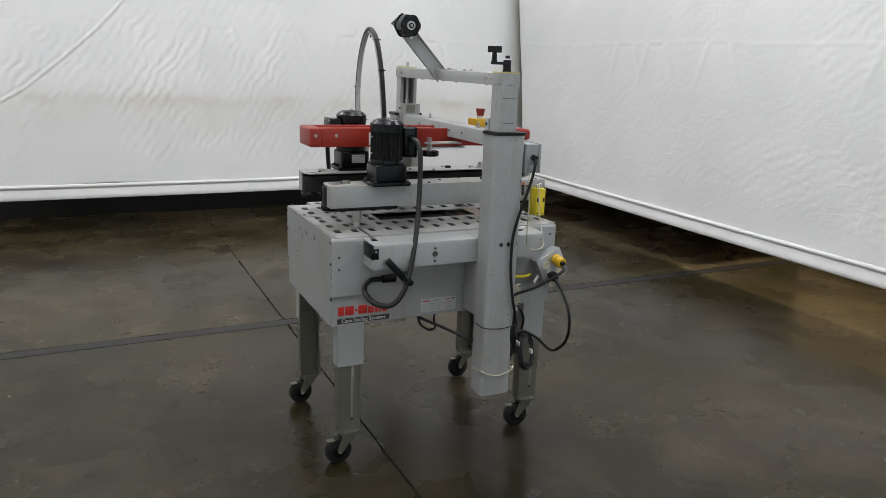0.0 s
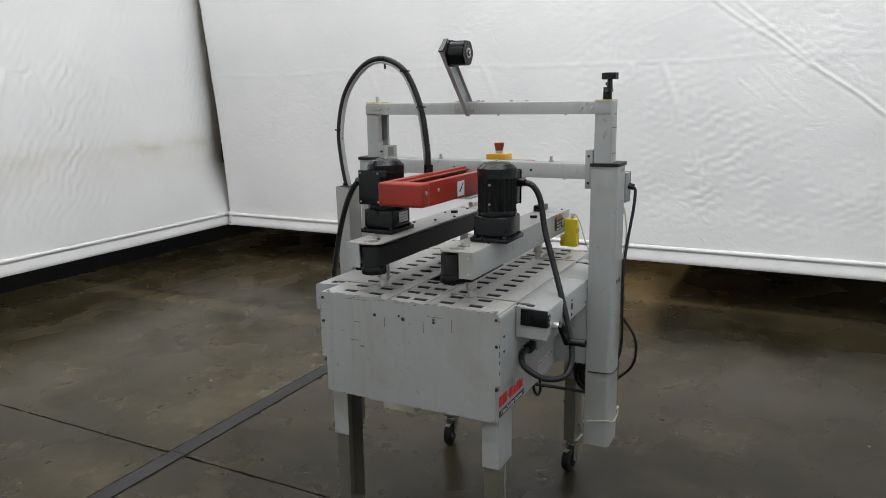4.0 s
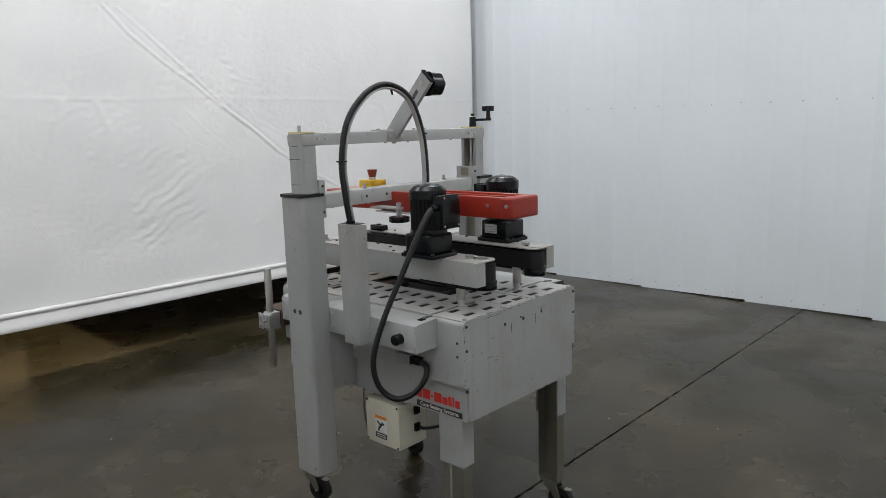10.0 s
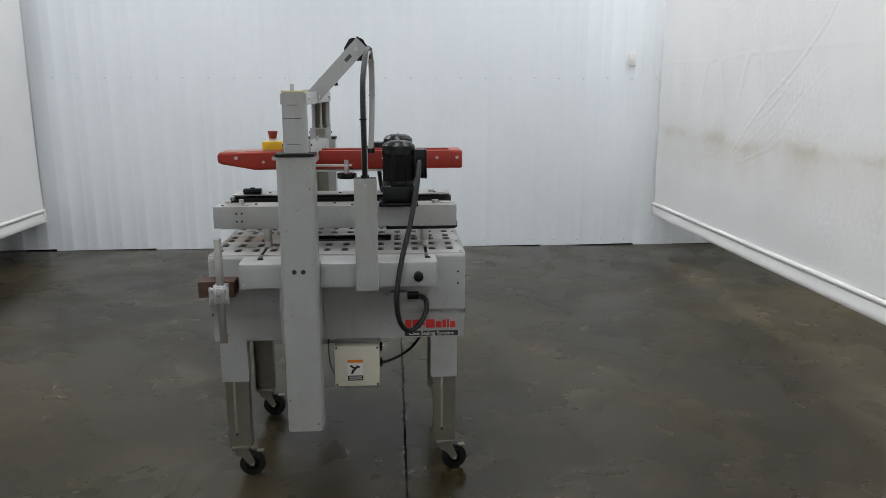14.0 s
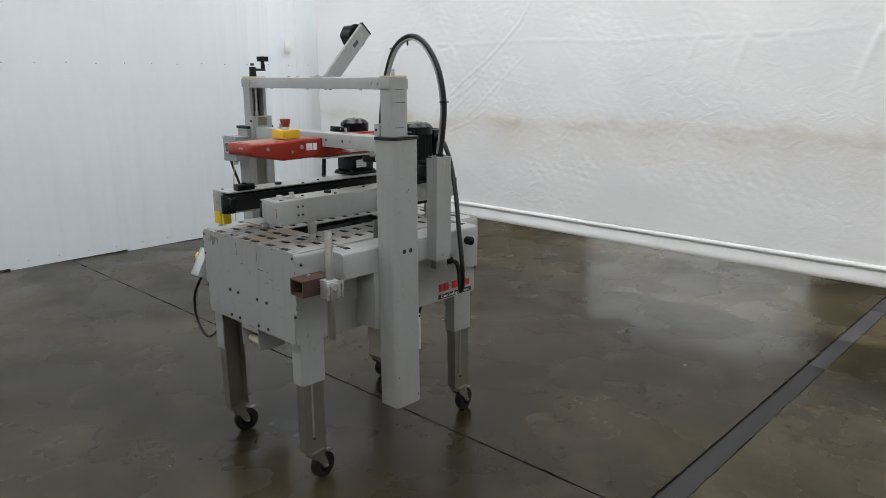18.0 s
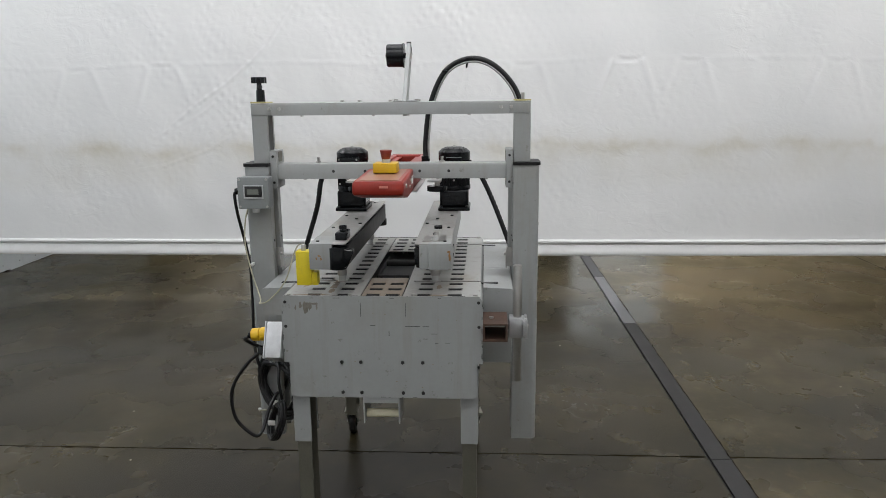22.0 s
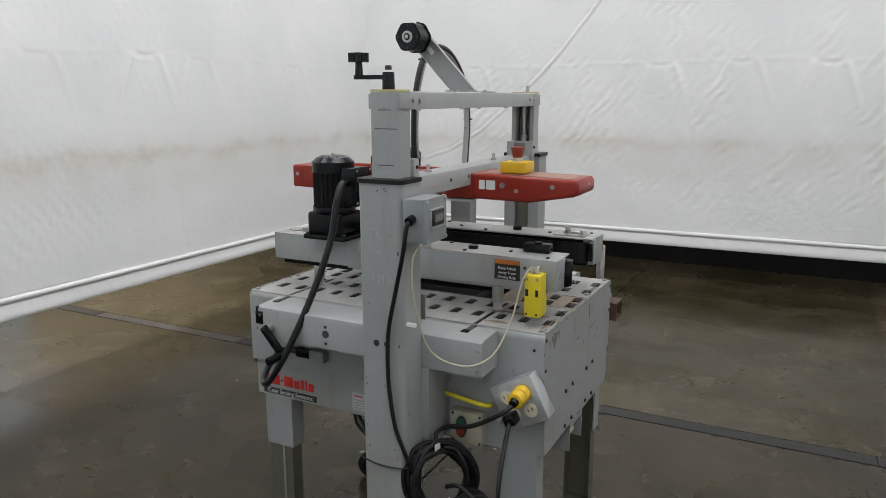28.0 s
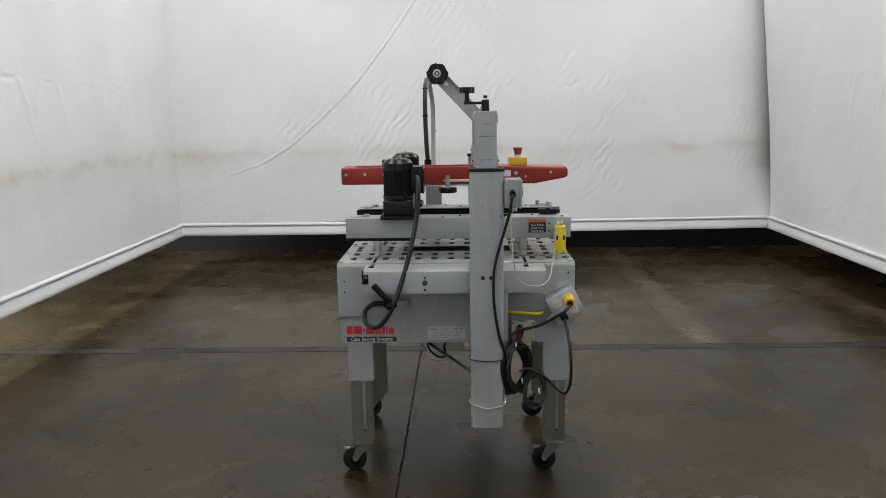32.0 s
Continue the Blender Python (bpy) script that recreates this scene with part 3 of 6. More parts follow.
def tarp_wall(name, a, c, inward, hem, sag, material, creases, seed, crumple, label, bend=0.0, lean=0.0, plates=(), pulls=(), slant=(78, 52, 60, 76, 0.0006)):
    """A hanging vinyl sheet from a to c along the floor plan: folds, creases, a welded seam and a bottom rail. hem: its height at both ends; sag: how far it hangs lower in the middle; pulls: where it is slack under the seam; slant: how its fine wrinkles run."""
    hem, hem_end = hem
    a, c, inward = Vector((*a, 0)), Vector((*c, 0)), Vector((*inward, 0))
    length = (c - a).length
    d = (c - a) / length
    ns = int(length / 0.014)

    def low(s):
        return (hem_end - hem) * s / length - 4 * sag * (s / length) * (1 - s / length)
    zs = [hem + 0.108 + 0.014 * k for k in range(int((2.64 - hem) / 0.014))]
    zs += [2.75 + (ROOF - 2.75) * k / 14 for k in range(15)]
    nz = len(zs) - 1
    verts, faces = [], []
    for i in range(ns + 1):
        s = length * i / ns
        sag = 0.012 * math.sin(s * 2.1 + seed) + 0.006 * math.sin(s * 5.3 + seed * 2)
        local = 0.5 + 0.5 * noise.noise(Vector((s * 1.9, 0.0, seed + 7)))
        wave = math.sin(s * 19 + 5 * noise.noise(Vector((s * 2.2, 1.0, seed))))
        for k, z in enumerate(zs):
            o = 0.016 * noise.noise(Vector((s * 0.5 + seed * 9.1, z * 0.7, seed)))
            amt = crumple(s, z)
            # soft dents, then small dimples where two sets of slanting wrinkles cross
            o += 0.0045 * (0.4 + amt) * noise.noise(Vector((s * 4.3 + 0.9 * z, z * 3.1, seed + 4)))
            if amt > 0.05 and z < 2.9:
                w = noise.noise(Vector((s * 5.5, z * 5.5, seed + 2))) + 0.5 * noise.noise(Vector((s * 13, z * 13, seed + 5)))
                w2 = noise.noise(Vector((s * 5.5, z * 5.5, seed + 3)))
                here = max(0.0, 0.6 + 1.1 * noise.noise(Vector((s * 1.3, z * 1.7, seed + 6)))) * max(0.1, 0.8 + 1.4 * w2)
                up, down = [math.asin(math.sin(v)) for v in (slant[0] * s + slant[1] * z + 4.0 * w, slant[2] * s - slant[3] * z + 4.0 * w2)]
                o += amt * here * (0.0007 * up * down + slant[4] * up)
            seam = z - 1.755 - sag
            o += 0.0024 * math.exp(-(seam / 0.008) ** 2)
            if -0.30 < seam < 0.0:
                o += 0.012 * wave * (1 + seam / 0.30) ** 2 * max(0.0, local - 0.52)
            for at, deep in pulls:
                q = s - at
                if abs(q) < 0.35 and -0.42 < seam < 0.02:
                    # a slack pocket under the seam, and a fold that runs down from each of its ends
                    o -= 0.4 * deep * math.exp(-(q / 0.10) ** 2 - ((seam + 0.022 - 2.2 * q * q) / 0.012) ** 2)
                    o += 0.6 * deep * math.exp(-((abs(q) - 0.10 + 0.35 * seam) / 0.022) ** 2) * max(0.0, 1 + seam / 0.42) * min(1.0, max(0.0, -seam / 0.03))
            for s0, z0, s1, z1, amp, wid in creases:
                dist = to_line(s, z, s0, z0, s1, z1)
                if dist < 4 * wid:
                    o += amp * math.exp(-(dist / wid) ** 2) - 0.5 * amp * math.exp(-((dist - 1.8 * wid) / wid) ** 2)
            hz = z - hem
            o *= min(1.0, max(0.0, (hz - 0.10) / 0.30))
            if bend and s > length - 0.85:
                o -= bend * ((s - length + 0.85) / 0.85) ** 2 * min(1.0, max(0.0, (hz - 0.10) / 0.5))
            o += lean * (s / length) ** 2 * min(1.0, max(0.0, (z - 0.5) / 2.1)) ** 1.3
            p = a + d * s + inward * o
            verts.append((p.x, p.y, z + low(s) * max(0.0, 1 - hz / 1.2)))
    for i in range(ns):
        for k in range(nz):
            v = i * (nz + 1) + k
            faces.append((v, v + nz + 1, v + nz + 2, v + 1))
    me = bpy.data.meshes.new(name)
    me.from_pydata(verts, [], faces)
    me.polygons.foreach_set("use_smooth", [True] * len(faces))
    me.materials.append(material)
    me.update()
    ob = tagged(new(name, me), label, "wall", kind="structure")
    flip = me.polygons[0].normal.dot(inward) < 0
    sol = ob.modifiers.new("thickness", "SOLIDIFY")
    sol.thickness, sol.offset = 0.012, (1 if flip else -1)
    # bottom rail: a flat band, a groove and a round bead that grips the sheet
    prof = [(-0.008, 0.0), (0.013, 0.0), (0.0175, 0.006), (0.0185, 0.022), (0.0165, 0.042), (0.011, 0.058), (0.0085, 0.078), (0.006, 0.0835), (-0.003, 0.085), (-0.003, 0.0925)]
    prof += [(0.004 + 0.0155 * math.sin(radians(q)), 0.1075 - 0.0155 * math.cos(radians(q))) for q in (12, 40, 70, 100, 130, 160, 180)] + [(-0.008, 0.123)]
    pieces = max(1, round(length / 3.9))
    for i in range(pieces):
        bm = B()
        s0, s1 = length * i / pieces + 0.0004, length * (i + 1) / pieces - 0.0004
        rings = [[bm.verts.new((s0 + (s1 - s0) * q / 8, v, z + low(s0 + (s1 - s0) * q / 8))) for v, z in prof] for q in range(9)]
        for r0, r1 in zip(rings, rings[1:]):
            for q in range(len(prof)):
                bm.faces.new((r0[q], r0[(q + 1) % len(prof)], r1[(q + 1) % len(prof)], r1[q]))
        bm.faces.new(rings[0])
        bm.faces.new(rings[-1])
        mtx = Matrix((( d.x, inward.x, 0, a.x), (d.y, inward.y, 0, a.y), (0, 0, 1, hem), (0, 0, 0, 1)))
        bmesh.ops.transform(bm, matrix=mtx, verts=bm.verts)
        bmesh.ops.recalc_face_normals(bm, faces=bm.faces)
        part("bottom_rail", bm, RAIL, ob, "white bottom rail with a round bead")
    for s in plates:
        bm = bx(B(), s - 0.018, s + 0.018, -0.010, 0.0215, low(s) - 0.001, low(s) + 0.118, 0.003)
        holes = [cyl(B(), (s, 0.0208, low(s) + z), (s, 0.0232, low(s) + z), 0.006, seg=10) for z in (0.026, 0.094)]
        for k in (bm, *holes):
            bmesh.ops.transform(k, matrix=mtx, verts=k.verts)
            bmesh.ops.recalc_face_normals(k, faces=k.faces)
        plate = part("end_plate", bm, RAIL, ob, "white plate at the rail's end")
        for k in holes:
            part("screw", k, DARKBOLT, plate)
    return ob


def crease_line(points, start, amp, wid):
    """Straight pieces through points, fainter towards both ends."""
    k = len(points) - 1
    return [(p[0] - start, p[1], q[0] - start, q[1], amp * min(1.0, 0.35 + 0.4 * min(i + 0.5, k - i - 0.5)), wid) for i, (p, q) in enumerate(zip(points, points[1:]))]


NX, EY, WY = -1.62, -1.227, -1.07      # where each sheet begins
PULLS_N = [(x - NX, d) for x, d in ((-0.50, 0.010), (1.10, 0.014), (1.70, 0.010), (2.28, 0.016), (3.16, 0.012))]
PULLS_E = [(y - EY, d) for y, d in ((5.15, 0.008), (4.77, 0.010), (4.10, 0.008), (2.74, 0.009), (0.16, 0.007), (-0.19, 0.006))]
PULLS_W = [(y - WY, d) for y, d in ((4.06, 0.018), (4.50, 0.008), (3.33, 0.008), (5.53, 0.010), (0.66, 0.010), (0.02, 0.008), (3.0, 0.006))]
north_lines = crease_line([(0.95, 2.75), (0.79, 2.52), (0.53, 2.16), (0.30, 1.875), (0.11, 1.67), (-0.12, 1.46), (-0.43, 1.20), (-0.72, 1.03), (-1.05, 0.92)], NX, 0.0140, 0.0085)
north_lines += crease_line([(0.81, 2.16), (0.61, 1.98)], NX, 0.005, 0.008) + crease_line([(-0.15, 1.2), (-0.46, 0.99)], NX, 0.007, 0.008)
tarp_wall("wall_north", (NX, 6.64), (4.62, 6.84), (0.032, -0.9995), (0.318, 0.314), -0.004, TARP_STAINED, north_lines, 1.0,
          lambda s, z: 0.40 + 0.75 * math.exp(-((s - 2.7) / 1.3) ** 2) * (1 if z < 2.2 else 0.4), "white vinyl tarpaulin wall with creases and a brown water stain", bend=0.30, pulls=PULLS_N, slant=(74, -50, 30, 80, 0.0024))
east_lines = crease_line([(2.85, 2.62), (2.53, 2.345), (2.37, 2.18), (2.15, 2.01), (1.92, 1.86), (1.75, 1.73), (1.45, 1.53), (1.20, 1.34), (0.95, 1.19), (0.60, 1.01), (0.17, 0.84)], EY, 0.0058, 0.0085)
east_lines += crease_line([(2.45, 2.35), (2.25, 2.19), (2.05, 2.02), (1.86, 1.865), (1.66, 1.68), (1.40, 1.50), (1.21, 1.33), (0.82, 1.11)], EY, 0.0050, 0.0085)
for pts in ([(1.72, 1.82), (1.45, 1.66)], [(2.02, 1.70), (1.85, 1.52), (1.67, 1.38)], [(2.14, 1.62), (1.99, 1.49)], [(1.44, 1.61), (1.0, 1.40)], [(2.80, 1.98), (2.40, 2.11)], [(2.77, 1.87), (2.65, 1.93)]):
    east_lines += crease_line(pts, EY, 0.0034, 0.008)
tarp_wall("wall_east", (4.298, EY), (4.302, 6.79), (-1, 0), (0.308, 0.314), 0.019, TARP_CLEAN, east_lines, 2.0,
          lambda s, z: 0.25 + 0.95 * math.exp(-((s - 3.3) / 1.2) ** 2), "white vinyl tarpaulin wall with a diagonal crease", lean=0.20, plates=(0.016, 8.0), pulls=PULLS_E, slant=(46, 74, 70, 40, 0.0011))
west_lines = crease_line([(1.80, 2.38), (1.64, 2.15), (1.47, 1.90), (1.31, 1.76), (1.12, 1.61), (0.91, 1.48), (0.67, 1.30), (0.40, 1.05)], WY, 0.0048, 0.0085)
for pts, amp in (([(1.75, 2.25), (1.50, 2.08)], 0.003), ([(1.19, 1.61), (1.04, 1.48), (0.91, 1.39), (0.55, 1.23)], 0.0042), ([(1.50, 1.64), (1.28, 1.46), (1.07, 1.28), (0.92, 1.18)], 0.0042), ([(0.97, 1.37), (0.75, 1.21), (0.53, 1.08)], 0.0036), ([(1.26, 1.31), (0.97, 1.14), (0.61, 1.02), (0.41, 0.99)], 0.0036), ([(1.19, 1.69), (1.20, 1.48)], 0.003)):
    west_lines += crease_line(pts, WY, amp, 0.008)
tarp_wall("wall_west", (-1.472, WY), (-1.572, 6.66), (0.9999, 0.013), (0.339, 0.312), 0.026, TARP_CRUMPLED, west_lines, 3.0,
          lambda s, z: 0.45 + 0.9 * math.exp(-((s - 2.7) / 1.9) ** 2), "white vinyl tarpaulin wall, crumpled, with a brown water stain", plates=(0.016, 7.715), pulls=PULLS_W)

GREYSHEET = mat("dull_grey_sheet", (0.36, 0.34, 0.30), 0.6, var=0.15, scale=2, bump=0.1)
TAN = mat("tan_reflector", (0.60, 0.49, 0.34), 0.6, var=0.12, scale=2, bump=0.1)
SCREWHEAD = mat("painted_screw", (0.42, 0.45, 0.47), 0.45, var=0.2, scale=80)
PANEL = mat("white_wall_panel", (0.72, 0.77, 0.80), 0.38, var=0.03, scale=1.2, bump=0.06, bump_scale=12)


def ribbed_wall():
    """Steel sheets with trapezoid ribs, standing on the floor, lapped every 0.94 m."""
    p0, p1 = Vector((-5.14, -1.241, 0)), Vector((6.8, -1.394, 0))
    d = (p1 - p0).normalized()
    turn = math.degrees(math.atan2(d.y, d.x))
    w = thing("wall_south", p0, "white ribbed steel sheet wall", "wall", turn=turn)
    w["kind"] = "structure"
    total = (p1 - p0).length
    pitch, sheet = 0.235, 0.94
    count = int(total / sheet) + 1
    for i in range(count):
        x = i * sheet
        pts = []
        for k in range(4):
            o = x + k * pitch
            pts += [(o, 0.0), (o + 0.080, 0.0), (o + 0.086, 0.0038), (o + 0.101, 0.0042), (o + 0.152, 0.0), (o + 0.176, 0.0), (o + 0.181, 0.0009), (o + 0.199, 0.0009), (o + 0.204, 0.0)]
        pts += [(x + sheet + 0.02, 0.0015), (x + sheet + 0.02, -0.02), (x, -0.02)]
        off = 0.0012 * (i % 2)
        bm = prism(B(), [(a, c + off) for a, c in pts], "z", 0.0, ROOF)
        for v in bm.verts:          # each sheet hangs a little askew
            if v.co.z < 0.1:
                v.co.z = (0.013, 0.016, 0.010)[i % 3] * (1 - (v.co.x - x) / sheet)
        part("sheet", bm, PANEL, w)
    # unseen dark box, added so gaps below the sheets read as shade
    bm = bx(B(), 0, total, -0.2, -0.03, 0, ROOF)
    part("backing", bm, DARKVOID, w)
    screw = finish("screw", cyl(B(), (0, 0, 0), (0, 0.006, 0), 0.007, 0.005, seg=8), SCREWHEAD)
    for i in range(int(total / pitch)):
        for z in (0.06, 1.625):
            part("screw", screw, None, w, at=(i * pitch + 0.120, 0.0012, z + 0.004 * math.sin(i * 2.3)))
    return w


ribbed_wall()
# added unseen walls: black stands for unlit space, white and tan feed floor reflections
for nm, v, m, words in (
        ("wall_outer_east", (6.3, 6.5, -1.36, 7.7), DARKVOID, "added dark wall that stands for the unlit space behind the tarpaulins"),
        ("wall_outer_north", (-1.9, 6.3, 7.5, 7.7), DARKVOID, "added dark wall that stands for the unlit space behind the tarpaulins"),
        ("wall_outer_north", (-5.1, -1.9, 9.4, 9.6), DARKVOID, "added dark wall that stands for the unlit space behind the tarpaulins"),
        ("wall_outer_north", (-2.1, -1.9, 7.5, 9.4), DARKVOID, "added dark wall that stands for the unlit space behind the tarpaulins"),
        ("wall_outer_west", (-5.1, -4.9, -1.9, 0.0), DARKVOID, "added dark wall for the dark breaks in the floor's reflections"),
        ("wall_outer_west", (-5.1, -4.9, 0.0, 2.75), PANEL, "unseen white wall added to give the floor bright reflections"),
        ("wall_outer_west", (-5.1, -4.9, 2.75, 4.1), DARKVOID, "added dark wall for the dark breaks in the floor's reflections"),
        ("wall_outer_west", (-5.1, -4.9, 4.1, 5.2), PANEL, "unseen white wall added to give the floor bright reflections"),
        ("wall_outer_west", (-5.1, -4.9, 5.2, 9.4), TAN, "unseen tan wall added to warm the floor's reflections")):
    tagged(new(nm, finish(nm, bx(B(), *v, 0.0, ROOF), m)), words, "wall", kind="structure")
# unseen sheets, added to block and shape the light of the outer lamps
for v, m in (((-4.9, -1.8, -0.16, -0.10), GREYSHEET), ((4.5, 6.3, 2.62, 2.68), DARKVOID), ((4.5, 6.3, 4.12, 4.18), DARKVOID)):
    tagged(new("light_blocker", finish("light_blocker", bx(B(), *v, 0.6, ROOF), m)), "unseen hanging sheet added to block the outer lamps' light", "wall", kind="structure")
# unseen reflector, added so the floor mirrors a warm patch
tagged(new("warm_reflector", finish("warm_reflector", bx(B(), 5.60, 5.70, 2.85, 4.15, 0.12, ROOF), TAN)), "unseen tan reflector added behind the tarpaulin for the floor's warm patch", "wall", kind="structure")
# unseen roof, added; its dark tone holds back bounced light
ROOFM = mat("roof_sheet", (0.26, 0.265, 0.265), 0.6, var=0.05, scale=1)
tagged(new("ceiling", finish("ceiling", bx(B(), -5.4, 7.2, -1.9, 9.6, ROOF, ROOF + 0.1), ROOFM)), "unseen grey roof, toned dark to hold back bounced light", "ceiling", kind="structure")


# ---- the case sealer ----
seal = thing("case_sealer", (CX, CY, LIFT), "grey steel case sealing machine with black motors and red head", "machine")
TOP, LX, HW = 0.903, 0.478, 0.318       # bed height, half length, half width
ROWS_U = [-0.425 + 0.0675 * i for i in range(14)]
COLS_V = {"n1": (0.208, 0.250), "n2": (0.112, 0.155), "c1": (0.012, 0.054), "c2": (-0.049, -0.008), "s2": (-0.142, -0.099), "s1": (-0.238, -0.195)}


def holed_plate(x0, x1, y0, y1, z0, z1, holes):
    """A flat plate with rectangular holes through it."""
    xs = sorted({x0, x1, *[q for h in holes for q in h[:2]]})
    ys = sorted({y0, y1, *[q for h in holes for q in h[2:]]})
    bm = B()
    grid = {}

    def v(i, k, z):
        if (i, k, z) not in grid:
            grid[i, k, z] = bm.verts.new((xs[i], ys[k], z))
        return grid[i, k, z]

    def solid(i, k):
        if not (0 <= i < len(xs) - 1 and 0 <= k < len(ys) - 1):
            return False
        cx, cy = (xs[i] + xs[i + 1]) / 2, (ys[k] + ys[k + 1]) / 2
        return not any(h[0] < cx < h[1] and h[2] < cy < h[3] for h in holes)
    for i in range(len(xs) - 1):
        for k in range(len(ys) - 1):
            if not solid(i, k):
                continue
            bm.faces.new((v(i, k, z1), v(i + 1, k, z1), v(i + 1, k + 1, z1), v(i, k + 1, z1)))
            bm.faces.new((v(i, k + 1, z0), v(i + 1, k + 1, z0), v(i + 1, k, z0), v(i, k, z0)))
            for (di, dk), (a, c) in (((-1, 0), ((i, k + 1), (i, k))), ((1, 0), ((i + 1, k), (i + 1, k + 1))), ((0, -1), ((i, k), (i + 1, k))), ((0, 1), ((i + 1, k + 1), (i, k + 1)))):
                if not solid(i + di, k + dk):
                    bm.faces.new((v(*a, z0), v(*c, z0), v(*c, z1), v(*a, z1)))
    return bm


roller_mesh = finish("roller", cyl(B(), (0, -0.0195, 0), (0, 0.0195, 0), 0.0105, seg=14, bev=0.001), RUBBER)


def slots(cols, rows):
    return [(ROWS_U[i] - 0.0135, ROWS_U[i] + 0.0135, COLS_V[c][0] - 0.002, COLS_V[c][1] + 0.002) for c in cols for i in rows]


def bed():
    slit_w, slit_e = -0.330, 0.283
    for s in (1, -1):
        cols = ("n1", "n2") if s > 0 else ("s1", "s2")
        holes = slots(cols, range(14))
        for u in (slit_w, slit_e):
            holes.append((u - 0.006, u + 0.006, *sorted((s * 0.085, s * 0.31))))
        p = part("bed_plate", holed_plate(-LX + 0.002, LX - 0.002, *sorted((s * 0.068, s * 0.3105)), TOP - 0.004, TOP, holes), TOPGREY, seal, "worn grey steel bed plate with roller slots")
        for c in cols:
            for i in range(14):
                part("roller", roller_mesh, None, p, at=(ROWS_U[i], sum(COLS_V[c]) / 2, TOP - 0.0085))
        for u, v in ((-0.462, 0.295), (0.462, 0.295), (-0.462, 0.1), (0.46, 0.1)):
            bolt(p, (u, s * v, TOP), (0, 0, 1), 0.008, 0.005, seg=8)
    for rows, u0, u1 in ((range(0, 4), -0.474, -0.197), (range(11, 14), 0.238, 0.474)):
        p = part("centre_plate", holed_plate(u0, u1, -0.064, 0.064, TOP - 0.004, TOP - 0.0005, slots(("c1", "c2"), rows)), TOPGREY if u0 < 0 else RUSTTOP, seal, "removable grey steel centre plate with roller slots")
        for c in ("c1", "c2"):
            for i in rows:
                part("roller", roller_mesh, None, p, at=(ROWS_U[i], sum(COLS_V[c]) / 2, TOP - 0.0085))
    rnd = random.Random(31)
    for u, v, ru, rv in ((0.350, -0.170, 0.050, 0.014), (0.300, -0.172, 0.028, 0.012), (0.405, -0.168, 0.030, 0.010), (0.455, -0.220, 0.008, 0.060), (0.457, 0.180, 0.006, 0.050), (0.330, -0.268, 0.045, 0.012), (0.36, 0.176, 0.03, 0.010)):
        ol = [(u + ru * g * math.cos(q * math.pi / 9), v + rv * g * math.sin(q * math.pi / 9)) for q in range(18) for g in (rnd.uniform(0.55, 1.1),)]
        part("rust_stain", prism(B(), ol, "z", TOP, TOP + 0.0004), RUSTFILM, seal, "brown rust stain on the bed")
    for u in (-0.4755, -0.468, 0.4755, 0.466):
        for k in range(9):
            y = -0.29 + 0.065 * k + rnd.uniform(-0.02, 0.02)
            w = rnd.uniform(0.006, 0.045)
            part("edge_wear", bx(B(), u - 0.0006, u + 0.0006, y, y + w, TOP, TOP + 0.0004 if abs(u) < 0.47 else TOP + 0.0021), SCRATCH, seal)
    # dark sheet in place of the shade under the bed
    part("bed_shade_sheet", bx(B(), -0.47, 0.47, -0.305, 0.305, 0.865, 0.868), INSIDE, seal, "dark sheet that stands for the shade seen through the slots")
    # lower tape head in the opening, its plates coloured dark for the shade there
    head = part("lower_tape_head", bx(bx(B(), -0.19, 0.235, -0.062, -0.058, 0.72, 0.885), -0.19, 0.235, 0.058, 0.062, 0.72, 0.885), INSIDE, seal, "side plates of the lower tape head, coloured dark for the opening's shade")
    part("roller", cyl(B(), (0.16, -0.057, 0.875), (0.16, 0.057, 0.875), 0.018, seg=18), RUBBER, head)
    part("roller", cyl(B(), (-0.10, -0.057, 0.870), (-0.10, 0.057, 0.870), 0.018, seg=18), RUBBER, head)
    part("cross_piece", bx(B(), 0.195, 0.232, -0.057, 0.057, 0.845, 0.888, 0.003), RUST, head, "rust-brown steel block")
    part("cross_piece", bx(B(), 0.06, 0.075, -0.057, 0.057, 0.855, 0.87, 0.002), INSIDE, head)
    part("brush", bx(B(), -0.02, 0.02, -0.05, 0.05, 0.80, 0.86, 0.004), BLACK, head)


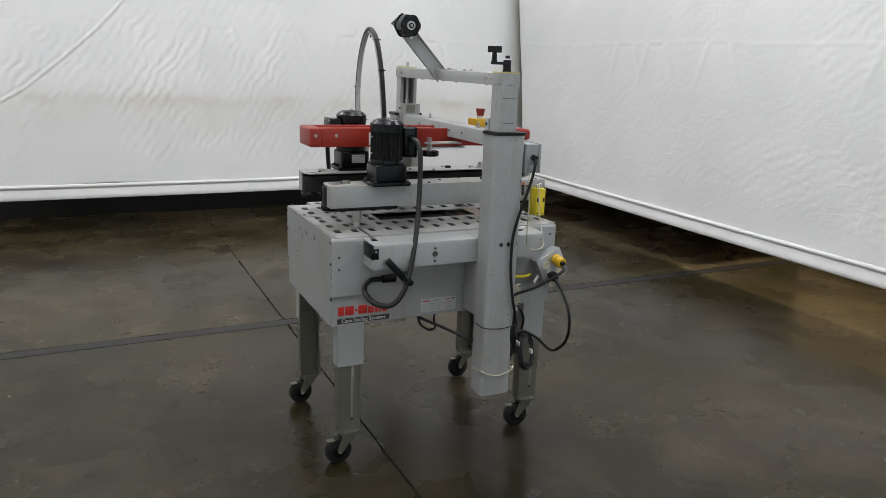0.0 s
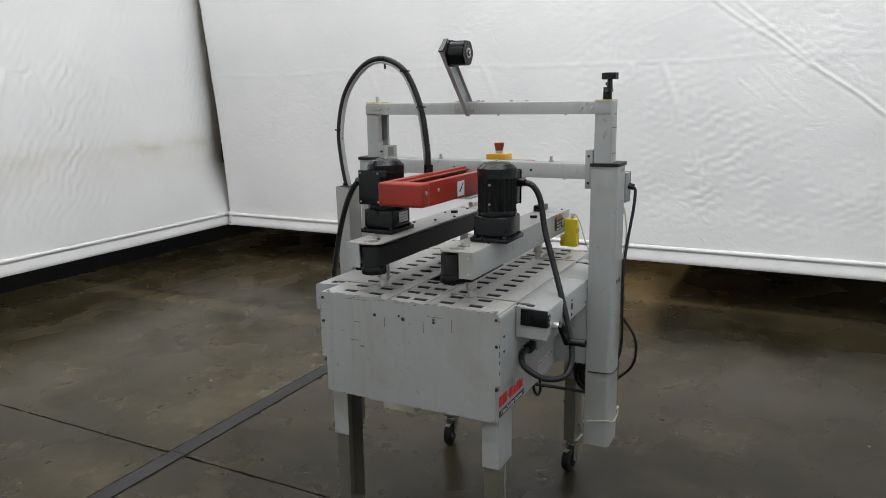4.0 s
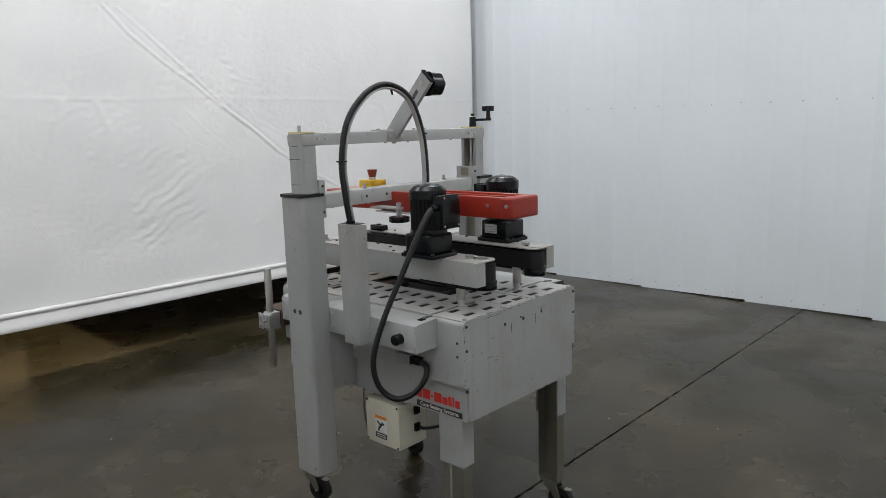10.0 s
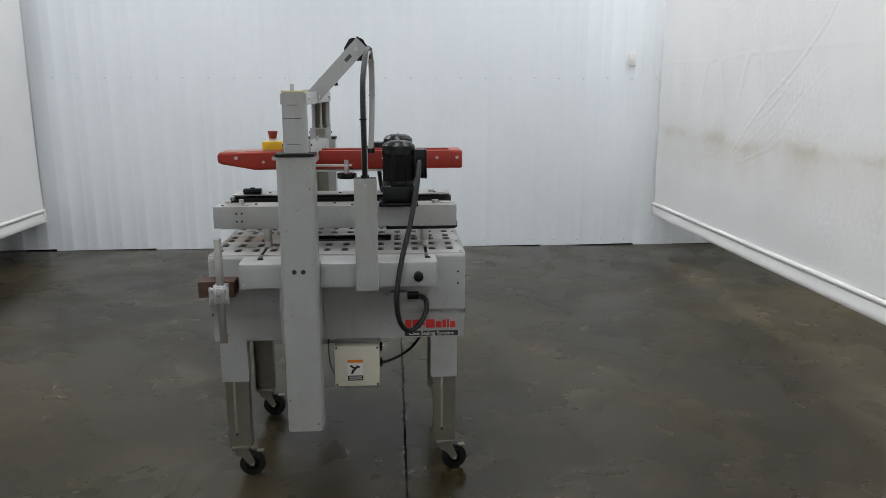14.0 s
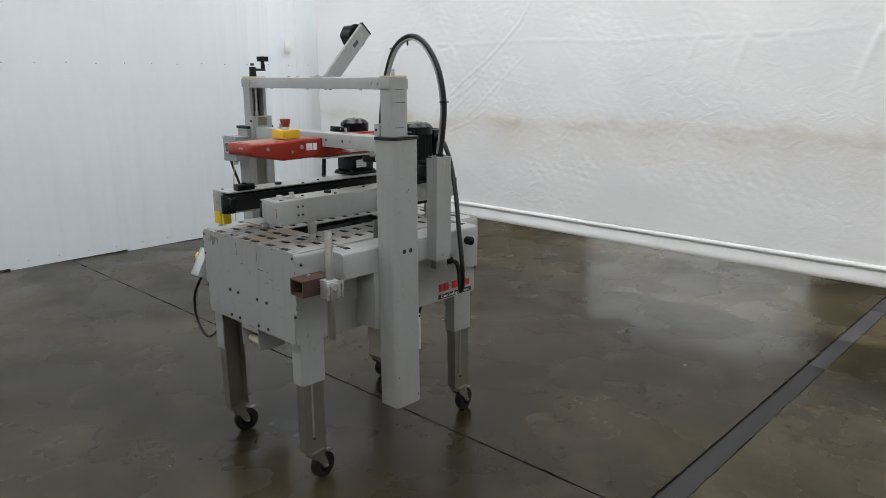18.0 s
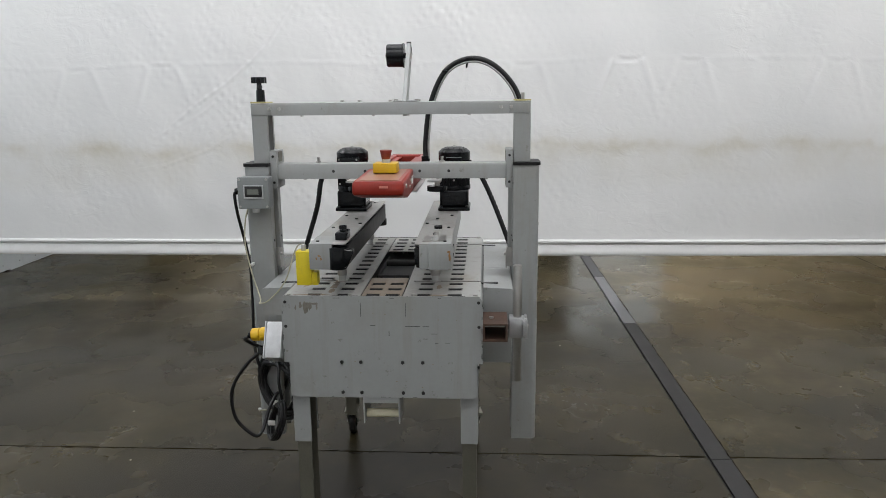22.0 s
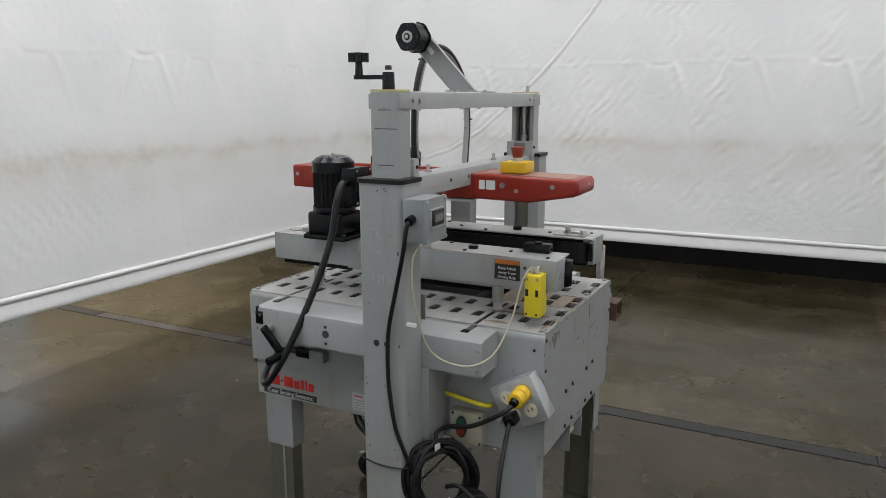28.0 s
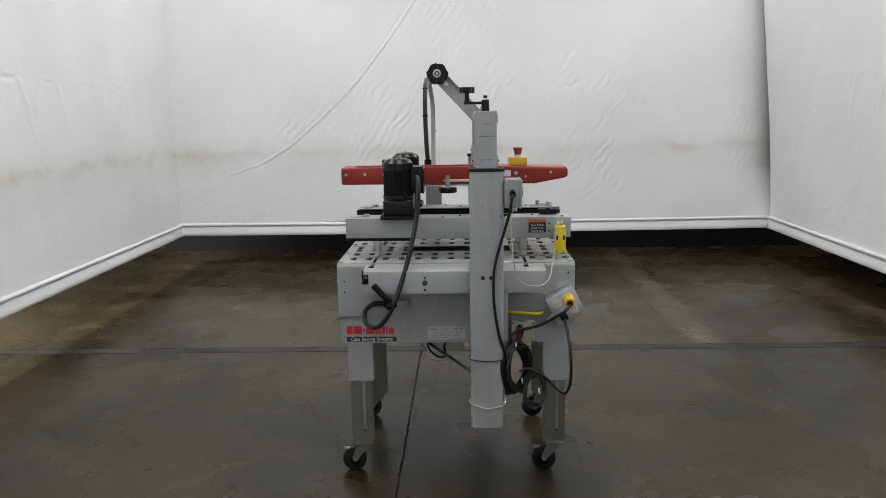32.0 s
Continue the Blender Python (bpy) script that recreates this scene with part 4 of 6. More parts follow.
def shell():
    outline = [(-0.30, 0.684), (-HW, 0.684), (-HW, 0.886), (-0.313, 0.897), (-0.304, TOP + 0.0015), (0.304, TOP + 0.0015), (0.313, 0.897), (HW, 0.886), (HW, 0.684), (0.30, 0.684), (0.30, 0.577), (0.291, 0.566), (-0.291, 0.566), (-0.30, 0.577)]
    west = part("end_panel", prism(B(), outline, "x", -LX, -LX + 0.0035), GREY, seal, "grey painted end panel with scratches and bolt holes")
    east = part("end_panel", prism(B(), outline, "x", LX - 0.0035, LX), GREY, seal, "grey painted end panel with scratches, pen marks and bolts")
    for s in (1, -1):
        prof = [(s * (HW - 0.0005), 0.684), (s * (HW - 0.0005), 0.884), (s * 0.3165, 0.892), (s * 0.312, 0.8985), (s * 0.306, TOP - 0.0005), (s * 0.306, TOP - 0.005), (s * 0.312, 0.888), (s * 0.313, 0.684)]
        up = part("side_panel", prism(B(), prof, "x", -LX + 0.0036, LX - 0.0036), GREY, seal)
        low = part("side_panel", bx(B(), -LX + 0.0036, LX - 0.0036, *sorted((s * 0.299, s * 0.303)), 0.566, 0.690), GREY, seal)
        for u, z in ((-0.45, 0.83), (-0.45, 0.785), (0.452, 0.86), (0.452, 0.785)):
            bolt(up, (u, s * HW, z), (0, s, 0), 0.0045, 0.002, DARKBOLT, seg=8)
        part("seam", bx(B(), 0.07, 0.0715, *sorted((s * 0.303, s * 0.3034)), 0.567, 0.684), SCRATCH, low)
    # added dark sheet that closes the bed's shaded inside
    part("inner_shade_sheet", bx(B(), -0.47, 0.47, -0.295, 0.295, 0.600, 0.604), INSIDE, seal)
    for y, z in ((0.306, 0.806), (0.306, 0.672), (-0.306, 0.672), (-0.306, 0.805), (0.305, 0.885), (-0.305, 0.885)):
        bolt(west, (-LX, y, z), (-1, 0, 0), 0.0055, 0.0025, DARKBOLT, seg=8)
        bolt(east, (LX, y, z), (1, 0, 0), 0.0055, 0.0025, DARKBOLT, seg=8)
    # dark discs stand for the shade inside open holes
    for y, z, r in ((0.108, 0.850, 0.006), (0.006, 0.849, 0.0065), (0.020, 0.857, 0.004), (-0.101, 0.851, 0.005), (-0.101, 0.860, 0.004)):
        bolt(west, (-LX, y, z), (-1, 0, 0), r, 0.0015, DARKBOLT, "hole_disc", seg=10)
    for y in (0.128, 0.064, -0.070, -0.131):
        for z in (0.687, 0.584):
            bolt(east, (LX, y, z), (1, 0, 0), 0.0065, 0.004, DARKBOLT, seg=6)
    random.seed(11)

    def marks(panel, x, way, rows):
        for y, z, ly, lz in rows:
            bm = bx(B(), x, x + way * 0.0006, y, y + ly, z, z + lz)
            part("scratch", bm, SCRATCH, panel)
    marks(west, -LX, -1, [(0.072, 0.815, 0.0015, 0.032), (-0.066, 0.815, 0.0015, 0.036), (0.165, 0.818, 0.022, 0.0015), (0.175, 0.756, 0.028, 0.0015), (0.150, 0.738, 0.02, 0.0015), (-0.162, 0.828, 0.0012, 0.04), (-0.13, 0.868, 0.05, 0.001), (0.13, 0.892, 0.09, 0.001), (0.154, 0.741, 0.012, 0.0012)])
    marks(east, LX, 1, [(-0.066, 0.838, 0.0015, 0.045), (0.076, 0.838, 0.0015, 0.045), (-0.036, 0.808, 0.016, 0.002), (0.075, 0.806, 0.045, 0.0022), (0.13, 0.806, 0.02, 0.0015), (0.022, 0.775, 0.002, 0.016), (0.13, 0.765, 0.014, 0.0015), (0.168, 0.75, 0.010, 0.0015), (0.20, 0.752, 0.016, 0.0015), (0.155, 0.782, 0.02, 0.0012)])
    random.seed(17)
    for y, z, ry, rz in ((-0.240, 0.866, 0.011, 0.022), (-0.226, 0.872, 0.006, 0.014), (-0.256, 0.874, 0.005, 0.012), (-0.204, 0.870, 0.003, 0.014), (-0.272, 0.866, 0.003, 0.010), (-0.215, 0.880, 0.018, 0.004)):
        ol = []
        for q in range(14):
            g = random.uniform(0.65, 1.1)
            ol.append((y + ry * g * math.cos(q * math.pi / 7), z + rz * g * math.sin(q * math.pi / 7)))
        part("grease_smear", prism(B(), ol, "x", LX, LX + 0.0005 + 0.0001 * ry / 0.004), SMEAR, east, "brown grease smear")
    # paint chipped off along the panels' edges
    rnd = random.Random(71)
    for panel, x, way in ((west, -LX, -1), (east, LX, 1)):
        for k in range(16):
            y, z = rnd.choice((-1, 1)) * rnd.uniform(0.3145, 0.3165), rnd.uniform(0.69, 0.88)
            part("paint_chip", bx(B(), x, x + way * 0.0005, y - 0.0012, y + 0.0012, z, z + rnd.uniform(0.003, 0.012)), SCRATCH, panel)
        for k in range(14):
            y, z = rnd.uniform(-0.28, 0.28), rnd.choice((0.5675, 0.8975))
            part("paint_chip", bx(B(), x, x + way * 0.0005, y, y + rnd.uniform(0.004, 0.016), z, z + 0.0016), SCRATCH, panel)
        for k in range(10):
            y, z, w = rnd.uniform(-0.26, 0.26), rnd.uniform(0.60, 0.86), rnd.uniform(0.002, 0.005)
            part("paint_chip", bx(B(), x, x + way * 0.0004, y, y + w, z, z + rnd.uniform(0.001, 0.003)), RUSTFILM, panel)
    # small bracket hanging under the east end
    br = part("tray_bracket", bx(bx(bx(B(), 0.445, 0.475, -0.068, 0.05, 0.545, 0.575, 0.003), 0.36, 0.475, -0.068, -0.064, 0.475, 0.575), 0.36, 0.475, 0.046, 0.05, 0.475, 0.575), GREY, seal, "grey bent sheet bracket under the bed")
    part("roller", cyl(B(), (0.44, -0.062, 0.497), (0.44, 0.045, 0.497), 0.014, seg=16), IVORY, br, "ivory plastic roller")
    br2 = part("tray_bracket", bx(bx(B(), 0.30, 0.345, -0.05, 0.03, 0.50, 0.505), 0.30, 0.304, -0.05, 0.03, 0.50, 0.58), GREY, seal, "grey bent sheet bracket under the bed")
    bolt(br2, (0.32, -0.01, 0.50), (0, 0, -1), 0.008, 0.006)


bed()
shell()


def channel(bm, u, v, s, wu, dv, z0, z1, t):
    """An upright C section with its web on the outer side (s is the side) and open to the middle."""
    pts = [(u - wu / 2, v - s * dv), (u - wu / 2, v), (u + wu / 2, v), (u + wu / 2, v - s * dv), (u + wu / 2 - t, v - s * dv), (u + wu / 2 - t, v - s * t), (u - wu / 2 + t, v - s * t), (u - wu / 2 + t, v - s * dv)]
    return prism(bm, pts, "z", z0, z1)


def caster(u, v, turn):
    c = part("caster", bx(bx(B(), -0.034, 0.034, -0.03, 0.03, 0.121, 0.1312, 0.001), -0.022, 0.022, -0.022, 0.022, 0.112, 0.121, 0.004), OLIVE, seal, "swivel caster with a black rubber wheel")
    c.location, c.rotation_euler = (u, v, -LIFT), (0, 0, radians(turn))
    for s in (1, -1):
        pts = [(0.022, 0.115), (-0.030, 0.115), (-0.052, 0.060), (-0.046, 0.044), (-0.032, 0.044), (-0.008, 0.080), (0.020, 0.100)]
        part("fork", prism(B(), pts, "y", *sorted((s * 0.019, s * 0.0225))), OLIVE, c, "plated steel fork side")
    part("fork_crown", bx(B(), -0.030, 0.024, -0.0225, 0.0225, 0.108, 0.114, 0.003), OLIVE, c)
    w = B()
    cyl(w, (-0.042, -0.015, 0.052), (-0.042, 0.015, 0.052), 0.0515, seg=40, bev=0.006)
    wh = part("wheel", w, RUBBER, c)
    part("hub", cyl(B(), (-0.042, -0.0175, 0.052), (-0.042, 0.0175, 0.052), 0.026, seg=24, bev=0.002), BLACK, wh)
    part("axle", cyl(B(), (-0.042, -0.028, 0.052), (-0.042, 0.028, 0.052), 0.006, seg=6), BOLT, c)
    part("brake_lever", bx(B(), -0.088, -0.05, -0.011, 0.011, 0.096, 0.100, 0.0015), OLIVE, c, "bent steel brake tread")


def legs():
    for u in (-0.398, 0.409):
        for s in (1, -1):
            v = s * 0.3025
            lg = part("leg", channel(B(), u, v, s, 0.102, 0.056, 0.40, 0.575, 0.004), GREY, seal, "grey painted leg sleeve with a plated telescopic foot")
            lo = part("lower_leg", channel(B(), u - 0.002, v - s * 0.0055, s, 0.088, 0.046, 0.126, 0.52, 0.004), OLIVE, lg, "dull plated steel telescopic leg")
            part("slot_bar", bx(B(), u + 0.004, u + 0.013, *sorted((v - s * 0.0055, v - s * 0.0035)), 0.185, 0.40, 0.0005), SLOTBAR, lo, "pale scale strip in the leg")
            bolt(lo, (u + 0.008, v - s * 0.0035, 0.178), (0, s, 0), 0.005, 0.003, DARKBOLT)
            part("foot_plate", bx(B(), u - 0.043, u + 0.041, *sorted((v - s * 0.006, v - s * 0.050)), 0.126, 0.130), OLIVE, lg)
            part("lock_plate", bx(B(), u - 0.030, u + 0.030, *sorted((v - s * 0.0105, v - s * 0.016)), 0.42, 0.56, 0.001), OLIVE, lg)
            caster(u, v - s * 0.022, {(-1, -1): 4, (-1, 1): 10, (1, -1): -6, (1, 1): 8}[(1 if u > 0 else -1, s)])


legs()


def aprons():
    for s in (1, -1):
        segs = ((-0.36, 0.0525), (0.0545, 0.352)) if s < 0 else ((-0.365, 0.0555), (0.0575, 0.345))
        for n, (a, c) in enumerate(segs):
            prof = [(s * 0.3195, 0.803), (s * 0.418, 0.803), (s * 0.418, 0.882), (s * 0.415, 0.8905), (s * 0.408, 0.8945), (s * 0.3195, 0.8985)]
            ap = part("side_box", prism(B(), prof, "x", a, c), GREY, seal, "grey sheet metal box along the bed's side")
            for u in (a + 0.012, c - 0.012):
                for z in (0.818, 0.870):
                    bolt(ap, (u, s * 0.418, z), (0, s, 0), 0.0045, 0.003, BOLT, seg=8)
            slit = -0.330 if n == 0 else 0.283
            # nothing is cut here: a raised dark strip stands for the slit's shade
            part("slit", bx(B(), slit - 0.007, slit + 0.007, *sorted((s * 0.3105, s * 0.352)), 0.8955, 0.8998), INSIDE, ap, "dark strip laid on for the shade in the slit")
            part("slit_end", bx(B(), slit - 0.014, slit + 0.007, *sorted((s * 0.345, s * 0.368)), 0.893, 0.8988, 0.002), BLACK, ap, "small black block at the slit's end")
        if s < 0:
            part("end_cap", bx(B(), -0.3645, -0.356, -0.4185, -0.335, 0.842, 0.893, 0.002), BLACK, seal, "dark brown plastic end cap")
            part("end_cap", bx(B(), -0.3645, -0.338, -0.4205, -0.4182, 0.842, 0.880, 0.001), BLACK, seal)
            hole = part("bushing", cyl(B(), (-0.118, -0.416, 0.845), (-0.118, -0.4195, 0.845), 0.011, seg=18), INSIDE, seal)
            for z in (0.866, 0.818):
                bolt(hole, (-0.118, -0.418, z), (0, -1, 0), 0.005, 0.002, DARKBOLT, seg=8)
        # plate behind the column
        part("column_bracket", bx(B(), 0.062, 0.205, *sorted((s * 0.304, s * 0.4185)), 0.585, 0.8025, 0.002), GREY, seal, "grey box bracket between bed and column")


aprons()


def columns():
    for s in (1, -1):
        r, u0, u1, vo, vi = 0.018, 0.058, 0.184, 0.508, 0.4205
        pts = []
        for cu, cv, a0 in ((u1 - r, vo - r, 0), (u0 + r, vo - r, 90)):
            for k in range(6):
                a = radians(a0 + 18 * k)
                pts.append((cu + r * math.cos(a), s * (cv + r * math.sin(a))))
        pts += [(u0, s * vi), (u0 + 0.034, s * vi), (u0 + 0.034, s * (vi + 0.018)), (u1 - 0.034, s * (vi + 0.018)), (u1 - 0.034, s * vi), (u1, s * vi)]
        col = part("column", prism(B(), pts, "z", 0.285, 1.284), GREY, seal, "grey painted column with rounded corners and two dark holes")
        ring = [(u + (0.004 if u > 0.12 else -0.004), v + s * (0.004 if abs(v) > 0.46 else -0.003)) for u, v in pts if not (u0 + 0.03 < u < u1 - 0.03 and abs(v) < vi + 0.02)]
        part("collar", prism(B(), ring, "z", 1.282, 1.2925), RUBBER, col, "black rubber collar")
        part("guide_slot", bx(B(), u0 + 0.037, u1 - 0.037, *sorted((s * (vi + 0.013), s * (vi + 0.0175))), 0.60, 1.28), OLIVE, col, "dark open slot of the column")
        # the column's two holes, drawn as discs in the dark of their shade
        for u in (0.106, 0.137):
            part("hole_disc", cyl(B(), (u, s * 0.506, 0.884), (u, s * 0.5088, 0.884), 0.0085, seg=16), DARKBOLT, col)
        for z in (0.70, 1.02, 1.22):
            for u in (u0 + 0.016, u1 - 0.016):
                bolt(col, (u, s * vi, z), (0, -s, 0), 0.004, 0.002, DARKBOLT, seg=8)
        chips = random.Random(90 + s)
        for k in range(16):
            u, z = chips.choice((u0 + 0.014, u1 - 0.014, chips.uniform(u0 + 0.02, u1 - 0.02))), chips.uniform(0.30, 1.27)
            part("paint_chip", bx(B(), u, u + chips.uniform(0.0015, 0.004), *sorted((s * 0.5078, s * 0.5084)), z, z + chips.uniform(0.002, 0.010)), chips.choice((SCRATCH, RUSTFILM, RUSTFILM)), col)
        # telescoping upper column
        a, c, o, n = 0.080, 0.160, 0.4785, 0.4225
        q = []
        rr = 0.010
        for cu, cv, a0 in ((c - rr, o - rr, 0), (a + rr, o - rr, 90)):
            for k in range(5):
                t = radians(a0 + 22.5 * k)
                q.append((cu + rr * math.cos(t), s * (cv + rr * math.sin(t))))
        q += [(a, s * n), (a + 0.014, s * n), (a + 0.014, s * (n + 0.042)), (c - 0.014, s * (n + 0.042)), (c - 0.014, s * n), (c, s * n)]
        inner = part("upper_column", prism(B(), q, "z", 1.0, 1.4945), GREY, seal, "grey upper column with an open inner channel")
        part("slide_strip", bx(B(), a + 0.016, c - 0.016, *sorted((s * (n + 0.036), s * (n + 0.041))), 0.95, 1.45), OLIVE, inner, "dark slide inside the channel")
        part("lead_screw", cyl(B(), (0.12, s * (n + 0.018), 0.62), (0.12, s * (n + 0.018), 1.452), 0.007, seg=12), STEEL, inner, "steel lead screw")
        part("nut", cyl(B(), (0.12, s * (n + 0.018), 1.335), (0.12, s * (n + 0.018), 1.352), 0.012, seg=6), STEEL, inner)
        part("tape_cap", prism(B(), [((u - 0.12) * 1.015 + 0.12, (v - s * 0.45) * 1.02 + s * 0.45) for u, v in q[:10] + [(a, s * n), (c, s * n)]], "z", 1.4955, 1.5005), YELLOWED, inner, "yellowed tape on the column's end")
        for z, w in ((1.452, 0.022), (1.408, 0.038), (1.322, 0.028)):
            part("pen_mark", bx(B(), 0.118 - w * 0.6, 0.118 + w, *sorted((s * 0.4784, s * 0.4792)), z, z + 0.0022), SCRATCH, inner)
        # slide bracket that carries the cross bar
        sb = part("slide_bracket", bx(B(), 0.074, 0.168, *sorted((s * 0.395, s * 0.4195)), 1.205, 1.335, 0.002), GREY, seal, "grey slide bracket at the cross bar's end")
        part("bracket_slot", bx(B(), 0.100, 0.142, *sorted((s * 0.3938, s * 0.395)), 1.295, 1.33), OLIVE, sb)
        # latch on the column under the side of the beam
        lt = part("latch_bracket", bx(bx(B(), 0.150, 0.186, *sorted((s * 0.396, s * 0.400)), 0.925, 0.992, 0.001), 0.150, 0.154, *sorted((s * 0.400, s * 0.4205)), 0.925, 0.992), STEEL, seal, "small bent steel latch bracket")
        bolt(lt, (0.17, s * 0.396, 0.975), (0, -s, 0), 0.006, 0.005)
        for u in (0.073, 0.169):
            for z in (1.225, 1.315):
                bolt(sb, (u, s * 0.407, z), (-1 if u < 0.1 else 1, 0, 0), 0.005, 0.003, DARKBOLT)


columns()


def arch():
    prof = [(0.078, 1.4535), (0.162, 1.4535), (0.162, 1.489), (0.160, 1.4945), (0.155, 1.4965), (0.085, 1.4965), (0.080, 1.4945), (0.078, 1.489)]
    bm = B()
    lo = [bm.verts.new((u, -0.422, z)) for u, z in prof]
    hi = [bm.verts.new((u, 0.422, z)) for u, z in prof]
    fs = [bm.faces.new(lo), bm.faces.new(hi)] + [bm.faces.new((lo[i], lo[(i + 1) % 8], hi[(i + 1) % 8], hi[i])) for i in range(8)]
    bmesh.ops.recalc_face_normals(bm, faces=fs)
    top = part("top_bar", bm, GREY, seal, "grey top bar between the columns")
    for s in (1, -1):
        part("end_strap", bx(B(), 0.0765, 0.1635, *sorted((s * 0.405, s * 0.476)), 1.455, 1.4905, 0.002), GREY, top)
        for u, w in ((0.0765, -1), (0.1635, 1)):
            for v in (0.412, 0.378):
                bolt(top, (u if v > 0.4 else (0.078 if w < 0 else 0.162), s * v, 1.476), (w, 0, 0), 0.0065, 0.004)
    for v in (0.06, -0.06, 0.27, -0.31):
        bolt(top, (0.12, v, 1.4535), (0, 0, -1), 0.006, 0.005)
    for u, v in ((0.13, -0.105), (0.13, -0.165), (0.12, 0.0), (0.12, 0.10)):
        bolt(top, (u, v, 1.4965), (0, 0, 1), 0.007, 0.006)
    part("height_pin", cyl(B(), (0.125, 0.452, 1.498), (0.125, 0.452, 1.522), 0.006, seg=12), STEEL, seal, "short steel pin on the column")
    # height crank
    ck = part("crank_handle", cyl(B(), (0.119, -0.452, 1.498), (0.119, -0.452, 1.541), 0.0155, 0.014, seg=18, bev=0.002), BLACK, seal, "black crank handle on top of the column")
    part("crank_arm", prism(B(), [(0.125, -0.462), (0.125, -0.442), (0.05, -0.465), (0.04, -0.474), (0.042, -0.484), (0.055, -0.487)], "z", 1.524, 1.534), BLACK, ck)
    part("crank_nut", cyl(B(), (0.119, -0.452, 1.546), (0.119, -0.452, 1.556), 0.008, seg=6), DARKBOLT, ck)
    part("grip_stem", cyl(B(), (0.052, -0.476, 1.532), (0.052, -0.476, 1.566), 0.010, 0.008, seg=14), BLACK, ck)
    kb = B()
    lobes = [(0.052 + (0.0235 + 0.004 * math.cos(6 * a)) * math.cos(a), -0.476 + (0.0235 + 0.004 * math.cos(6 * a)) * math.sin(a)) for a in [2 * math.pi * i / 36 for i in range(36)]]
    part("knob", prism(kb, lobes, "z", 1.564, 1.585), BLACK, ck, "black lobed knob")
    # cross bar
    prof = [(0.082, 1.236), (0.158, 1.236), (0.158, 1.281), (0.155, 1.2865), (0.150, 1.288), (0.090, 1.288), (0.085, 1.2865), (0.082, 1.281)]
    bm = B()
    lo = [bm.verts.new((u, -0.397, z)) for u, z in prof]
    hi = [bm.verts.new((u, 0.397, z)) for u, z in prof]
    fs = [bm.faces.new(lo), bm.faces.new(hi)] + [bm.faces.new((lo[i], lo[(i + 1) % 8], hi[(i + 1) % 8], hi[i])) for i in range(8)]
    bmesh.ops.recalc_face_normals(bm, faces=fs)
    bar = part("cross_bar", bm, GREY, seal, "grey cross bar that carries the red head")
    for v in (-0.20, -0.09, 0.10, 0.20):
        for u, w in ((0.158, 1), (0.082, -1)):
            bolt(bar, (u, v, 1.262), (w, 0, 0), 0.0055, 0.0012, DARKBOLT, "hole_disc", seg=12)
    for v in (0.175, -0.26):
        bolt(bar, (0.12, v, 1.288), (0, 0, 1), 0.010, 0.006)
        part("stud", cyl(B(), (0.12, v, 1.29), (0.12, v, 1.308), 0.005, seg=10), BOLT, bar)
    for v in (0.33, 0.16, -0.16, -0.31):
        bolt(bar, (0.12, v, 1.236), (0, 0, -1), 0.006, 0.007)
    # hold-down knobs on short arms under the bar
    for s in (1, -1):
        arm = part("knob_arm", prism(B(), [(0.10, s * 0.12), (0.10, s * 0.17), (-0.035, s * 0.165), (-0.05, s * 0.145), (-0.035, s * 0.128)], "z", 1.215, 1.221), ALU, seal, "flat steel arm with a round black knob")
        part("spacer", cyl(B(), (-0.03, s * 0.147, 1.186), (-0.03, s * 0.147, 1.238), 0.010, seg=14), STEEL, arm)
        part("knob", cyl(B(), (-0.03, s * 0.147, 1.168), (-0.03, s * 0.147, 1.188), 0.038, seg=32, bev=0.004), BLACK, arm)


arch()


